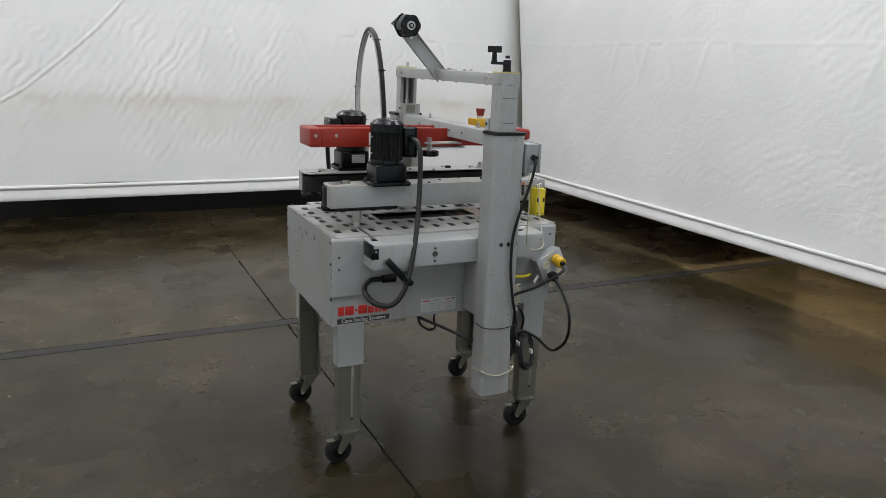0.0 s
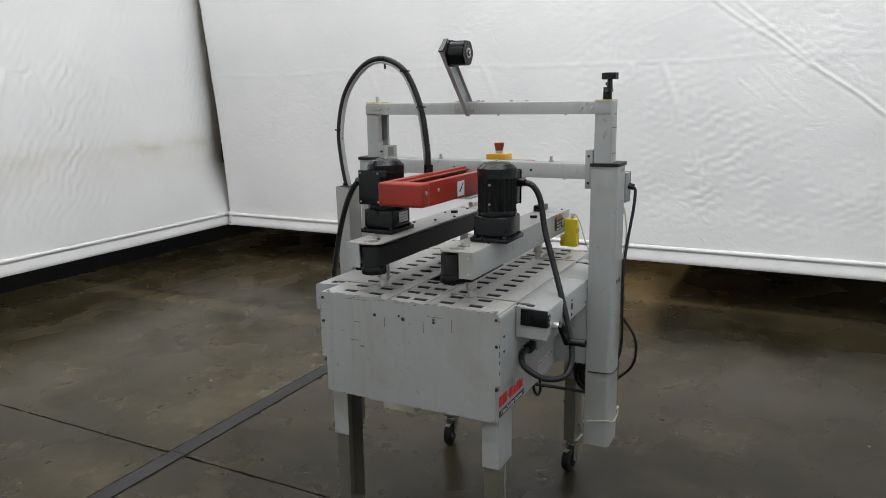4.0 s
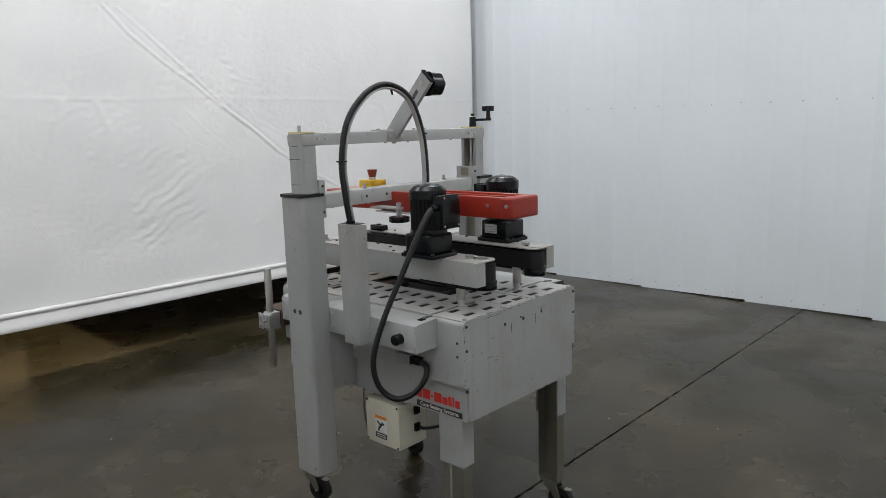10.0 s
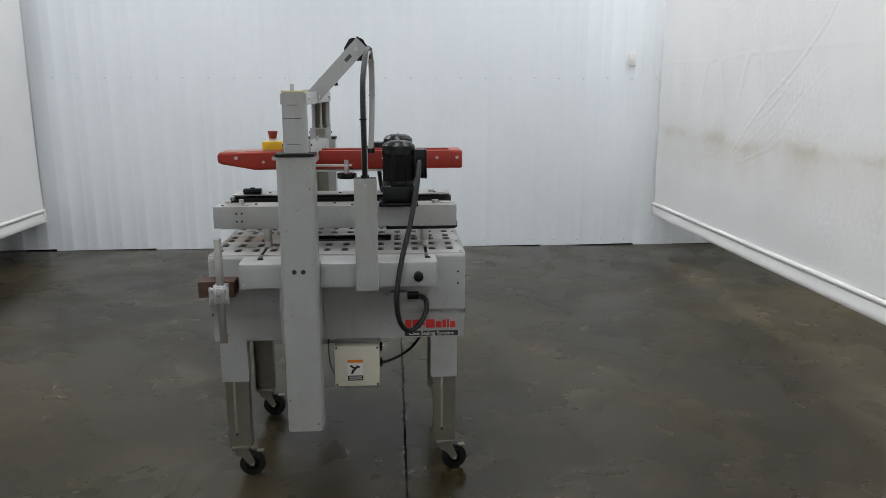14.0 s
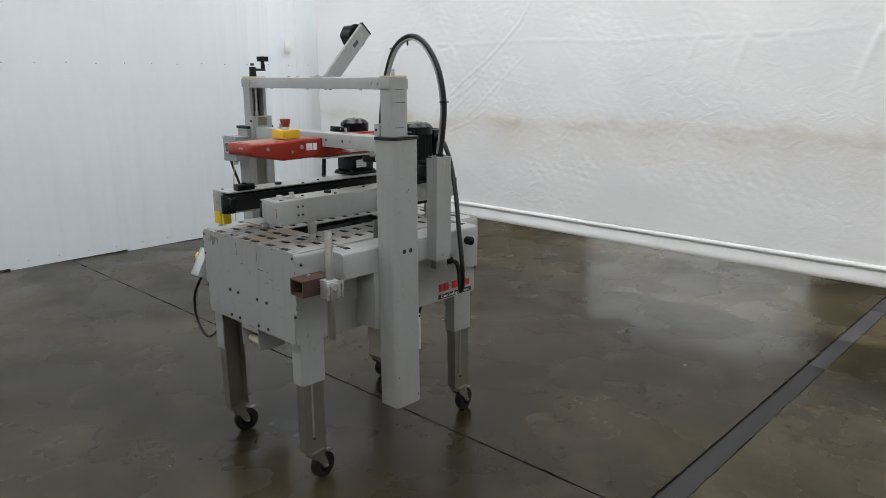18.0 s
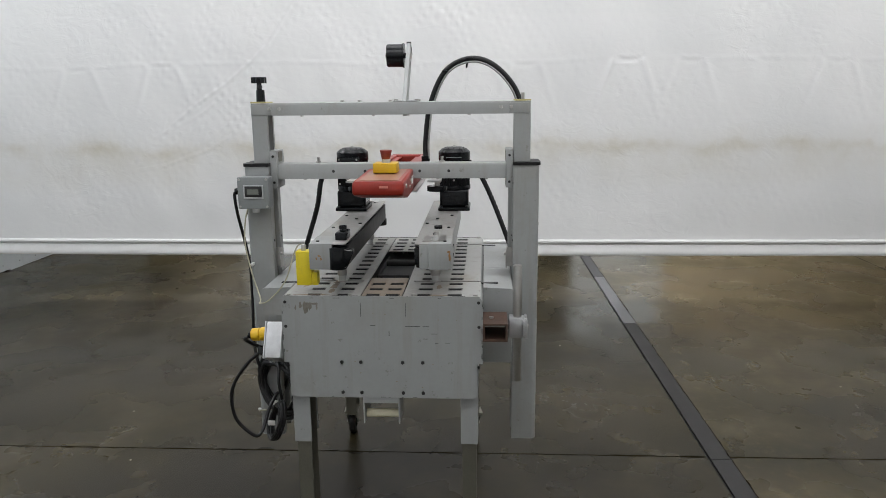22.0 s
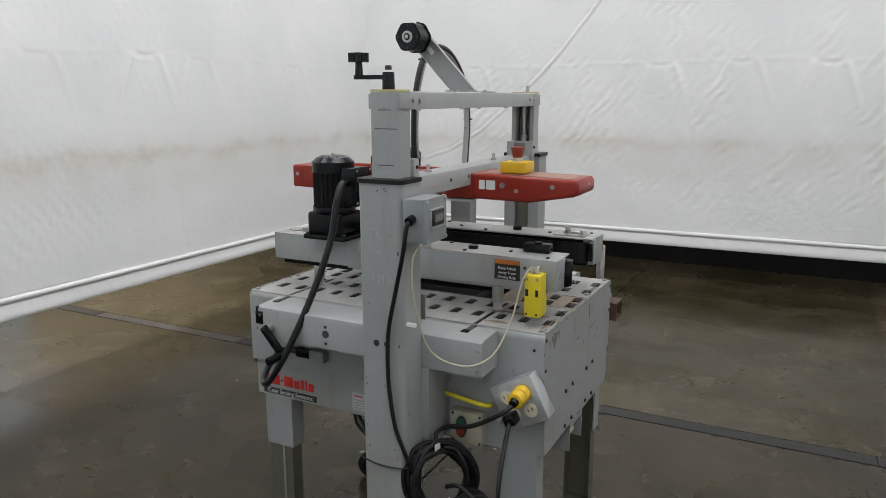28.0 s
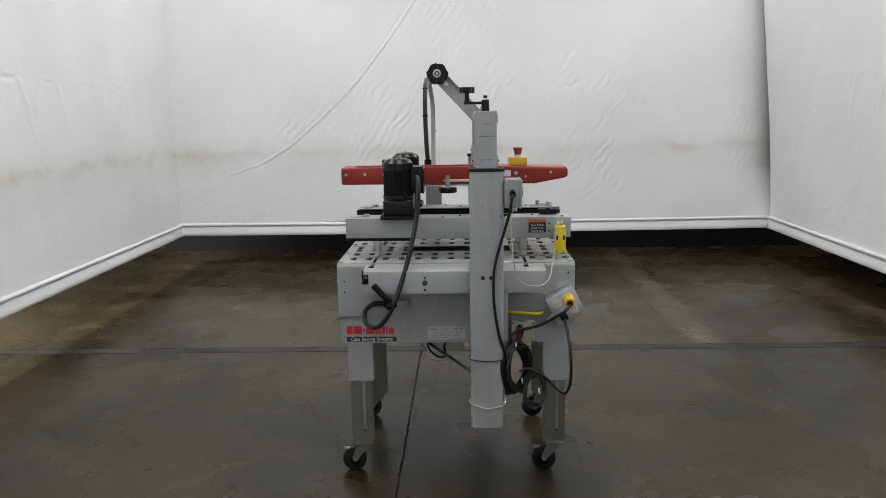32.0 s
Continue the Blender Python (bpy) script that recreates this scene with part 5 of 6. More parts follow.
def red_head():
    """The upper tape head's housing: an open red frame behind the bar, a closed nose in front of it."""
    west_end, nose, bot, top = -0.487, 0.478, 1.197, 1.269
    hd = part("tape_head", bx(B(), west_end, west_end + 0.050, -0.076, 0.076, bot, top, 0.009, 3), RED, seal, "red sheet metal tape head housing, scratched")
    for s in (1, -1):
        part("side_rail", bx(B(), west_end + 0.045, 0.235, *sorted((s * 0.076, s * 0.051)), bot, top - 0.0006, 0.004), RED, hd)
        for u in (-0.465, -0.385):
            bolt(hd, (u, s * 0.076, 1.240), (0, s, 0), 0.007, 0.003, BOLT, seg=10)
        part("inner_flange", bx(B(), -0.437, 0.06, *sorted((s * 0.0505, s * 0.030)), top - 0.012, top - 0.008), RED, hd)
    part("inner_plate", bx(B(), -0.437, 0.2, -0.049, 0.049, bot + 0.004, bot + 0.010), BLACK, hd, "dark inside of the head")
    part("inner_roller", cyl(B(), (-0.30, -0.045, 1.225), (-0.30, 0.045, 1.225), 0.020, seg=18), STEEL, hd)
    part("inner_roller", cyl(B(), (-0.12, -0.045, 1.225), (-0.12, 0.045, 1.225), 0.024, seg=18), BLACK, hd)
    # nose
    pts = [(0.165, bot), (0.335, bot - 0.003), (0.462, 1.217), (nose - 0.004, 1.222), (nose, 1.230), (nose, 1.252), (nose - 0.008, top - 0.006), (0.165, top + 0.001)]
    bm = prism(B(), pts, "y", -0.079, 0.079)
    bmesh.ops.bevel(bm, geom=[e for e in bm.edges if all(abs(abs(v.co.y) - 0.079) < 1e-5 for v in e.verts) and abs(e.verts[0].co.y - e.verts[1].co.y) < 1e-5 and min(v.co.x for v in e.verts) > 0.16], offset=0.010, segments=3, profile=0.6, affect="EDGES")
    ns = part("nose", bm, RED, hd, "closed red nose of the head")
    # grazing reflection on the nose's top, put into a beige film
    part("sheen_film", bx(B(), 0.0, 0.265, -0.060, 0.060, 0.0006, 0.0012, m=pose(0.19, 0, top + 0.0005, 0, 1.30, 0)), mat("nose_sheen_beige", (0.27, 0.13, 0.085), 0.4, var=0.15, scale=12), ns, "beige film painted as the grazing reflection on the nose's top")
    for s in (1, -1):
        for u, z, r in ((0.258, 1.240, 0.009), (0.300, 1.226, 0.006), (0.405, 1.242, 0.007)):
            bolt(ns, (u, s * 0.079, z), (0, s, 0), r, 0.003, BOLT, seg=12)
        # white logo, drawn as plain blocks
        for u, w in ((0.186, 0.018), (0.208, 0.028)):
            part("logo_block", bx(B(), u, u + w, *sorted((s * 0.079, s * 0.0797)), 1.226, 1.252), LABELWHITE, ns, "white logo block")
    part("logo_mark", bx(B(), 0.4778, 0.4788, 0.005, 0.032, 1.243, 1.250), mat("pale_red", (0.6, 0.2, 0.16), 0.45), ns)
    part("base_plate", bx(B(), -0.20, 0.16, -0.09, 0.09, 1.188, 1.194, 0.001), ALU, hd, "pale metal plate under the head")
    # warning label on the west half
    lab = part("label", bx(B(), -0.258, -0.190, 0.0765, 0.0772, 1.207, 1.250), LABELWHITE, hd, "white label with a black symbol and a black text block")
    part("label_block", bx(B(), -0.258, -0.226, 0.0772, 0.0776, 1.207, 1.250), LABELBLACK, lab)
    for k in range(3):
        part("label_line", bx(B(), -0.254, -0.231, 0.0776, 0.0779, 1.214 + 0.012 * k, 1.217 + 0.012 * k), LABELWHITE, lab)
    for a, x, z, w in ((90, -0.208, 1.220, 0.009), (45, -0.213, 1.235, 0.009), (-45, -0.203, 1.235, 0.009)):
        part("label_mark", bx(B(), -w, w, -0.0002, 0.0002, -0.0028, 0.0028, m=pose(x, 0.0774, z, 0, a, 0)), LABELBLACK, lab)
    lab = part("label", bx(B(), -0.255, -0.205, -0.0772, -0.0765, 1.204, 1.252), LABELWHITE, hd, "white label with a black arrow shape")
    part("label_line", bx(B(), -0.012, 0.012, -0.0003, 0.0003, -0.003, 0.003, m=pose(-0.232, -0.0775, 1.226, 0, -40, 0)), LABELBLACK, lab)
    part("label_line", bx(B(), -0.018, 0.018, -0.0003, 0.0003, -0.002, 0.002, m=pose(-0.226, -0.0775, 1.232, 0, -50, 0)), LABELBLACK, lab)
    # emergency stop
    es = part("stop_button", bx(B(), 0.233, 0.309, -0.0385, 0.0385, top + 0.0015, 1.302, 0.003), YELLOW, seal, "yellow box with a red mushroom stop button")
    part("collar", cyl(B(), (0.271, 0, 1.301), (0.271, 0, 1.313), 0.0145, seg=20), ALU, es)
    part("mushroom", cyl(B(), (0.271, 0, 1.311), (0.271, 0, 1.343), 0.0135, 0.0205, seg=24, bev=0.002), DARKRED, es, "dark red mushroom button")


red_head()


def reel_arm():
    """The slanting arm on the top bar that holds the tape reel's hub."""
    foot, tip = Vector((0.102, 0.052, 1.474)), Vector((-0.099, 0.053, 1.685))
    d = (tip - foot).normalized()
    m = Matrix.Translation(foot) @ Matrix(((d.x, 0, -d.z), (0, 1, 0), (d.z, 0, d.x))).to_4x4()
    ln = (tip - foot).length
    w = 0.029
    bm = B()
    bx(bm, -0.01, ln, -0.0015, 0.0015, -w, w, m=m)
    bx(bm, -0.01, ln, -0.014, -0.0015, w - 0.003, w, m=m)
    bx(bm, -0.01, ln, -0.012, -0.0015, -w, -w + 0.003, m=m)
    arm = part("reel_arm", bm, GREY, seal, "grey slanted channel arm for the tape reel")
    part("slot_hole", bx(B(), ln - 0.100, ln - 0.068, 0.0016, 0.0022, -0.007, 0.007, m=m), INSIDE, arm)
    part("slot_hole", bx(B(), ln - 0.100, ln - 0.068, -0.0022, -0.0016, -0.007, 0.007, m=m), WHITEPL, arm)
    part("edge_cap", bx(B(), ln - 0.004, ln + 0.002, -0.013, 0.003, -w - 0.001, w + 0.001, m=m), BLACK, arm, "black end cap")
    c = Vector((-0.072, 0.052, 1.658))
    bolt(arm, (c.x, c.y + 0.001, c.z), (0, 1, 0), 0.009, 0.004)
    hub = B()
    pts = []
    for a in (0, 60, 120, 180, 240, 300):
        for da in (-7, 7):
            pts.append((c.x + 0.043 * math.cos(radians(a + da)), c.z + 0.043 * math.sin(radians(a + da))))
    prism(hub, pts, "y", -0.032, 0.026)
    bmesh.ops.bevel(hub, geom=[e for e in hub.edges if abs(e.verts[0].co.y - e.verts[1].co.y) < 1e-5], offset=0.003, segments=2, affect="EDGES")
    hb = part("reel_hub", hub, BLACK, seal, "black faceted plastic reel hub")
    part("hub_flange", prism(B(), [((x - c.x) * 1.09 + c.x, (z - c.z) * 1.09 + c.z) for x, z in pts], "y", 0.0262, 0.031), BLACK, hb)
    part("hub_ring", cyl(B(), (c.x, -0.0345, c.z), (c.x, -0.031, c.z), 0.017, seg=24), STEEL, hb)
    part("hub_core", cyl(B(), (c.x, -0.0365, c.z), (c.x, -0.033, c.z), 0.010, seg=16), BLACK, hb)
    part("hub_bolt", cyl(B(), (c.x, -0.039, c.z), (c.x, -0.036, c.z), 0.006, seg=6), BOLT, hb)
    part("hub_stem", cyl(B(), (c.x, 0.025, c.z), (c.x, 0.052, c.z), 0.010, seg=14), BLACK, hb)
    for a in (90, 180, 270, 0):
        x, z = c.x + 0.032 * math.cos(radians(a)), c.z + 0.032 * math.sin(radians(a))
        part("hub_pin", cyl(B(), (x, -0.0335, z), (x, -0.031, z), 0.003, seg=10), DARKBOLT, hb)
    ft = part("arm_foot", bx(B(), 0.0745, 0.0775, 0.012, 0.092, 1.457, 1.494, 0.001), GREY, seal, "grey foot plate of the arm")
    for v in (0.022, 0.082):
        bolt(ft, (0.0745, v, 1.476), (-1, 0, 0), 0.007, 0.004)
    f2 = part("arm_foot", bx(B(), 0.085, 0.158, 0.012, 0.098, 1.4968, 1.4995, 0.001), GREY, seal, "grey foot plate of the arm")
    for v in (0.02, 0.09):
        bolt(f2, (0.125, v, 1.4995), (0, 0, 1), 0.007, 0.005)


reel_arm()


def beams():
    for s in (1, -1):
        u0, u1, vo, vi = -0.452, 0.468, s * 0.219, s * 0.104
        bm = B()
        bx(bm, u0, u1, *sorted((vo, vo - s * 0.004)), 0.990, 1.066, 0.001)
        bx(bm, u0, u0 + 0.004, *sorted((vo - s * 0.004, vo - s * 0.045)), 0.990, 1.066)
        bm2 = B()
        pts = [(u0, vo)]
        for k in range(7):
            a = radians(15 * k)
            pts.append((u0 + 0.03 - 0.03 * math.cos(a), vi + s * (0.03 - 0.03 * math.sin(a))))
        pts += [(u1, vi + s * 0.004), (u1, vo)]
        prism(bm2, pts, "z", 1.0665, 1.0705)
        beam = part("belt_beam", bm, GREY, seal, "grey side drive beam with a black belt")
        part("cover", bm2, TOPGREY, beam, "grey top cover of the beam")
        # belt as a closed band round two pulleys
        rp = 0.036
        cv = vi + s * rp
        loop = []
        for k in range(13):
            a = radians(90 + 15 * k)
            loop.append((u0 + 0.030 + rp * math.cos(a), cv + rp * math.sin(a)))
        for k in range(13):
            a = radians(-90 + 15 * k)
            loop.append((u1 - 0.044 + rp * math.cos(a), cv + rp * math.sin(a)))
        part("belt", prism(B(), loop, "z", 0.996, 1.058), RUBBER, beam, "black rubber drive belt")
        part("belt_pulley", cyl(B(), (u0 + 0.030, cv, 0.970), (u0 + 0.030, cv, 0.997), 0.040, seg=32, bev=0.003), BLACK, beam)
        part("under_rail", bx(B(), -0.43, -0.18, *sorted((s * 0.16, s * 0.205)), 0.974, 0.991, 0.004), BLACK, beam, "black rail under the beam")
        part("support_plate", bx(B(), -0.18, u1 - 0.02, *sorted((s * 0.135, s * 0.214)), 0.984, 0.9905), GREY, beam)
        part("inner_guide", bx(B(), u0 + 0.05, u1 - 0.05, *sorted((vi + s * 0.004, vi + s * 0.010)), 1.0582, 1.066), BLACK, beam)
        for u, v in ((-0.385, 0.145), (-0.30, 0.205), (0.02, 0.15), (0.12, 0.12), (0.20, 0.20), (0.32, 0.16), (0.44, 0.20), (-0.05, 0.20)):
            bolt(beam, (u, s * v, 1.0705), (0, 0, 1), 0.006, 0.004, DARKBOLT)
        part("axle_cap", cyl(B(), (-0.372, s * 0.158, 1.0705), (-0.372, s * 0.158, 1.082), 0.015, seg=6), STEEL, beam)
        part("axle_plate", cyl(B(), (-0.415, s * 0.150, 1.0705), (-0.415, s * 0.150, 1.0735), 0.024, seg=8), STEEL, beam)
        part("axle_cap", cyl(B(), (0.21, s * 0.165, 1.0705), (0.21, s * 0.165, 1.080), 0.014, seg=12), BLACK, beam)
        for z in (1.005, 1.052):
            bolt(beam, (u0, s * 0.205, z), (-1, 0, 0), 0.004, 0.002, BOLT, seg=8)
        # tension housing at the far end
        hs = part("tension_housing", bx(B(), 0.345, u1 + 0.004, *sorted((s * 0.222, s * 0.150)), 0.988, 1.0712, 0.003), GREY, beam, "grey end housing with rusty chipped paint")
        for u in (0.365, 0.385):
            for z in (1.015, 1.045):
                bolt(hs, (u, s * 0.222, z), (0, s, 0), 0.0045, 0.002, DARKBOLT, seg=8)
        rnd = random.Random(40 + s)
        for y, z, ry, rz in ((0.190, 1.032, 0.006, 0.003), (0.184, 1.022, 0.003, 0.006), (0.199, 1.024, 0.0025, 0.005)) if s < 0 else ((0.216, 1.030, 0.004, 0.014), (0.213, 1.046, 0.005, 0.005)):
            ol = [(s * y + ry * g * math.cos(q * math.pi / 6), z + rz * g * math.sin(q * math.pi / 6)) for q in range(12) for g in (rnd.uniform(0.5, 1.2),)]
            part("rust_chip", prism(B(), ol, "x", u1 + 0.0038, u1 + 0.0046), RUSTBLOOM, hs)
        eu = u1 - 0.010 if s < 0 else u1 - 0.040
        part("nip_roller", cyl(B(), (eu, cv - s * 0.006, 0.988), (eu, cv - s * 0.006, 1.057), 0.027, seg=28, bev=0.003), BLACK, beam, "black end roller")
        if s < 0:
            flap = prism(B(), [(-0.150, 1.060), (-0.082, 1.050), (-0.084, 1.040), (-0.104, 0.994), (-0.130, 0.986), (-0.150, 1.020)], "x", u1 - 0.022, u1 + 0.003)
            bmesh.ops.bevel(flap, geom=list(flap.edges), offset=0.002, segments=2, profile=0.6, affect="EDGES")
            fp = part("end_flap", flap, BLACK, hs, "bent black end flap with worn edges")
            for (ya, za), (yb, zb) in (((-0.148, 1.057), (-0.086, 1.048)), ((-0.128, 0.989), (-0.106, 0.997))):
                part("edge_wear", bx(B(), -0.0004, 0.0004, 0, math.hypot(yb - ya, zb - za), -0.0008, 0.0008, m=pose(u1 + 0.0031, ya, za, math.degrees(math.atan2(zb - za, yb - ya)), 0, 0)), STEEL, fp)
        if s > 0:
            part("end_block", bx(B(), u1 - 0.030, u1 + 0.003, 0.122, 0.1495, 0.990, 1.066, 0.002), GREY, hs)
            part("roller_guard", bx(B(), u1 - 0.012, u1 + 0.002, 0.107, 0.1215, 1.004, 1.056, 0.002), BLACK, hs)
        # posts down to the bed
        for u in (-0.330, 0.283):
            po = part("post", cyl(B(), (u, s * 0.158, 0.895), (u, s * 0.158, 0.990), 0.0125, seg=18), ALU, beam, "pale metal support post")
            part("post_collar", cyl(B(), (u, s * 0.158, 0.925), (u, s * 0.158, 0.990), 0.0165, seg=18, bev=0.001), STEEL, po)
            part("post_foot", cyl(B(), (u, s * 0.158, 0.8985), (u, s * 0.158, 0.906), 0.017, seg=18), STEEL, po)
        if s < 0:
            kb = part("knob_block", bx(B(), 0.350, 0.425, -0.148, -0.112, 1.0712, 1.095, 0.004), BLACK, beam, "black plastic block on the beam")
            part("knob", cyl(B(), (0.388, -0.13, 1.095), (0.388, -0.13, 1.099), 0.010, seg=16), BLACK, kb)
            lb = part("warning_label", bx(B(), 0.300, 0.372, -0.2232, -0.2222, 1.008, 1.062), LABELBLACK, beam, "black warning label with an orange heading")
            part("label_head", bx(B(), 0.300, 0.372, -0.2236, -0.2232, 1.050, 1.062), FADEDORANGE, lb)
            for k, words in enumerate(("Moving Belts", "Away From", "Keep Hands")):
                lettering(words, 0.0105, (0.336, -0.2234, 1.0145 + 0.0122 * k), 0, lb, LABELWHITE)
        else:
            cl = part("clamp_lever", bx(B(), 0.36, 0.43, 0.165, 0.172, 1.0712, 1.078, 0.002), STEEL, beam, "steel clamp lever on the beam")
            part("clamp_post", cyl(B(), (0.375, 0.17, 1.071), (0.375, 0.17, 1.092), 0.009, seg=14), STEEL, cl)
            part("clamp_head", cyl(B(), (0.425, 0.168, 1.071), (0.425, 0.168, 1.086), 0.011, seg=14), ALU, cl)
            part("clamp_plate", bx(B(), 0.34, 0.44, 0.13, 0.20, 1.0705, 1.0735), STEEL, cl)


beams()


def motors():
    for s in (1, -1):
        u, v = -0.231, s * 0.203
        body = B()
        prof = []
        n = 72
        for k in range(n):
            a = 2 * math.pi * k / n
            r = 0.0605 if k % 3 == 0 else 0.0555
            prof.append((u + r * math.cos(a), v + r * math.sin(a)))
        prism(body, prof, "z", 1.165, 1.272)
        mt = part("drive_motor", body, FINS, seal, "black finned electric motor standing on the beam")
        cv = B()
        cyl(cv, (u, v, 1.268), (u, v, 1.298), 0.0625, seg=40)
        cyl(cv, (u, v, 1.298), (u, v, 1.311), 0.0625, 0.048, seg=40)
        cyl(cv, (u, v, 1.311), (u, v, 1.3165), 0.046, 0.030, seg=40)
        part("fan_cover", cv, BLACK, mt, "black domed fan cover")
        for k in range(10):
            a = 2 * math.pi * k / 10
            part("vent", bx(B(), 0.016, 0.040, -0.0018, 0.0018, 0, 0.0016, m=pose(u, v, 1.3135, 0, 0, math.degrees(a))), INSIDE, mt)
        bolt(mt, (u, v, 1.3165), (0, 0, 1), 0.006, 0.006)
        part("flange", cyl(B(), (u, v, 1.150), (u, v, 1.168), 0.063, seg=40, bev=0.002), BLACK, mt)
        gb = part("gearbox", bx(B(), u - 0.060, u + 0.062, v - 0.056, v + 0.056, 1.084, 1.152, 0.011, 3), BLACK, mt, "black cast gearbox")
        part("gearbox_foot", bx(B(), u - 0.072, u + 0.076, v - 0.062, v + 0.062, 1.0715, 1.086, 0.004), BLACK, gb)
        for du, dv in ((-0.062, -0.05), (0.066, -0.05), (-0.062, 0.05), (0.066, 0.05)):
            bolt(gb, (u + du, v + dv, 1.086), (0, 0, 1), 0.007, 0.005, DARKBOLT)
        pv = v - s * 0.056
        npl = part("name_plate", bx(B(), u - 0.015, u + 0.042, *sorted((pv, pv - s * 0.0007)), 1.104, 1.138), GALV, gb, "small metal name plate")
        for k, w in enumerate((0.045, 0.030, 0.048)):
            part("print_line", bx(B(), u - 0.010, u - 0.010 + w, *sorted((pv - s * 0.0007, pv - s * 0.0010)), 1.110 + 0.009 * k, 1.1125 + 0.009 * k), INKGREY, npl)
        # terminal box: on the west face of the one, on the east face of the other
        w = -1 if s > 0 else 1
        part("lift_tab", bx(B(), u + 0.0615, u + 0.0635, v - 0.030, v + 0.030, 1.278, 1.281), GREYBOX, mt, "pale edge of a small handle")
        jb = part("terminal_box", bx(B(), *sorted((u + w * 0.056, u + w * 0.100)), v - 0.040, v + 0.040, 1.176, 1.284, 0.005), BLACK, mt, "black terminal box")
        part("box_lid", bx(B(), *sorted((u + w * 0.100, u + w * 0.106)), v - 0.042, v + 0.042, 1.174, 1.286, 0.004), BLACK, jb)
        for dv in (-0.034, 0.034):
            for z in (1.184, 1.277):
                bolt(jb, (u + w * 0.106, v + dv, z), (w, 0, 0), 0.004, 0.002, BOLT, seg=8)
        part("cable_gland", cyl(B(), (u + w * 0.078, v + s * 0.040, 1.246), (u + w * 0.078, v + s * 0.066, 1.246), 0.014, 0.012, seg=12), BLACK, jb)
        for z in (1.19, 1.25):
            bolt(mt, (u - w * 0.0605, v, z), (-w, 0, 0), 0.004, 0.003, BOLT)


motors()


def hoses():
    # from each motor down the side to its plug under the bed
    south = [(-0.153, -0.258, 1.246), (-0.145, -0.290, 1.235), (-0.143, -0.315, 1.19), (-0.151, -0.336, 1.09), (-0.178, -0.385, 0.955), (-0.222, -0.440, 0.81), (-0.262, -0.466, 0.725), (-0.305, -0.458, 0.680), (-0.352, -0.410, 0.680), (-0.366, -0.352, 0.712), (-0.335, -0.330, 0.738), (-0.285, -0.328, 0.740)]
    h = part("motor_hose", tube(B(), south, 0.0092, seg=10, n=14, rib=0.10), HOSE, seal, "black corrugated hose looping down to a plug")
    part("plug", bx(B(), -0.290, -0.235, -0.342, -0.318, 0.727, 0.753, 0.004), BLACK, h, "black plug")
    part("socket", bx(B(), -0.237, -0.185, -0.346, -0.316, 0.722, 0.757, 0.004), GREYBOX, h, "grey socket on the bed")
    north = [(-0.309, 0.258, 1.246), (-0.305, 0.285, 1.225), (-0.297, 0.325, 1.160), (-0.273, 0.377, 1.041), (-0.235, 0.432, 0.894), (-0.217, 0.466, 0.770), (-0.228, 0.458, 0.680), (-0.262, 0.418, 0.632), (-0.302, 0.375, 0.645), (-0.328, 0.347, 0.690), (-0.325, 0.332, 0.728), (-0.295, 0.330, 0.742)]
    h = part("motor_hose", tube(B(), north, 0.0092, seg=10, n=14, rib=0.10), HOSE, seal, "black corrugated hose looping down to a plug")
    part("plug", bx(B(), -0.300, -0.255, 0.318, 0.342, 0.730, 0.756, 0.004), BLACK, h, "black plug")
    part("socket", bx(B(), -0.257, -0.190, 0.316, 0.346, 0.724, 0.760, 0.004), GREYBOX, h, "grey socket on the bed")
    # arch over the machine
    arch_line = [(-0.112, 0.445, 1.195), (-0.113, 0.462, 1.290), (-0.112, 0.470, 1.405), (-0.112, 0.438, 1.532), (-0.120, 0.358, 1.622), (-0.129, 0.268, 1.648), (-0.134, 0.176, 1.604), (-0.133, 0.118, 1.484), (-0.128, 0.098, 1.350), (-0.123, 0.098, 1.280)]
    h = part("cable_hose", tube(B(), arch_line, 0.0090, seg=10, n=16, rib=0.08), HOSE, seal, "black corrugated hose arching over the machine")
    # the flat tube lies on the hose's inner side
    q = curve_points(arch_line, 10)
    bm, rings = B(), []
    for i, c in enumerate(q):
        d = (q[min(i + 1, len(q) - 1)] - q[max(i - 1, 0)]).normalized()
        inward = d.cross(Vector((1, 0, 0))).normalized()
        if inward.dot(Vector((0, 0.285 - c.y, 1.40 - c.z))) < 0:
            inward = -inward
        mid = c + inward * 0.0125
        rings.append([bm.verts.new(mid + Vector((0.0105 * math.cos(k * math.pi / 5), 0, 0)) + inward * (0.004 * math.sin(k * math.pi / 5))) for k in range(10)])
    for r0, r1 in zip(rings, rings[1:]):
        for k in range(10):
            bm.faces.new((r0[k], r0[(k + 1) % 10], r1[(k + 1) % 10], r1[k]))
    bmesh.ops.recalc_face_normals(bm, faces=bm.faces)
    part("flat_tube", bm, GREYTUBE, h, "grey flat tube strapped to the hose")
    for p in (arch_line[2], arch_line[5], arch_line[6], arch_line[7]):
        part("cable_tie", bx(B(), p[0] - 0.012, p[0] + 0.013, p[1] - 0.013, p[1] + 0.012, p[2] - 0.0025, p[2] + 0.0025, 0.001), BLACK, h)
        part("tie_tail", cyl(B(), (p[0], p[1] - 0.010, p[2] - 0.014), (p[0] - 0.003, p[1] - 0.013, p[2] - 0.034), 0.0035, seg=6), BLACK, h)
    part("hose_clamp", cyl(B(), (-0.123, 0.098, 1.262), (-0.123, 0.098, 1.290), 0.016, seg=14), BLACK, h)
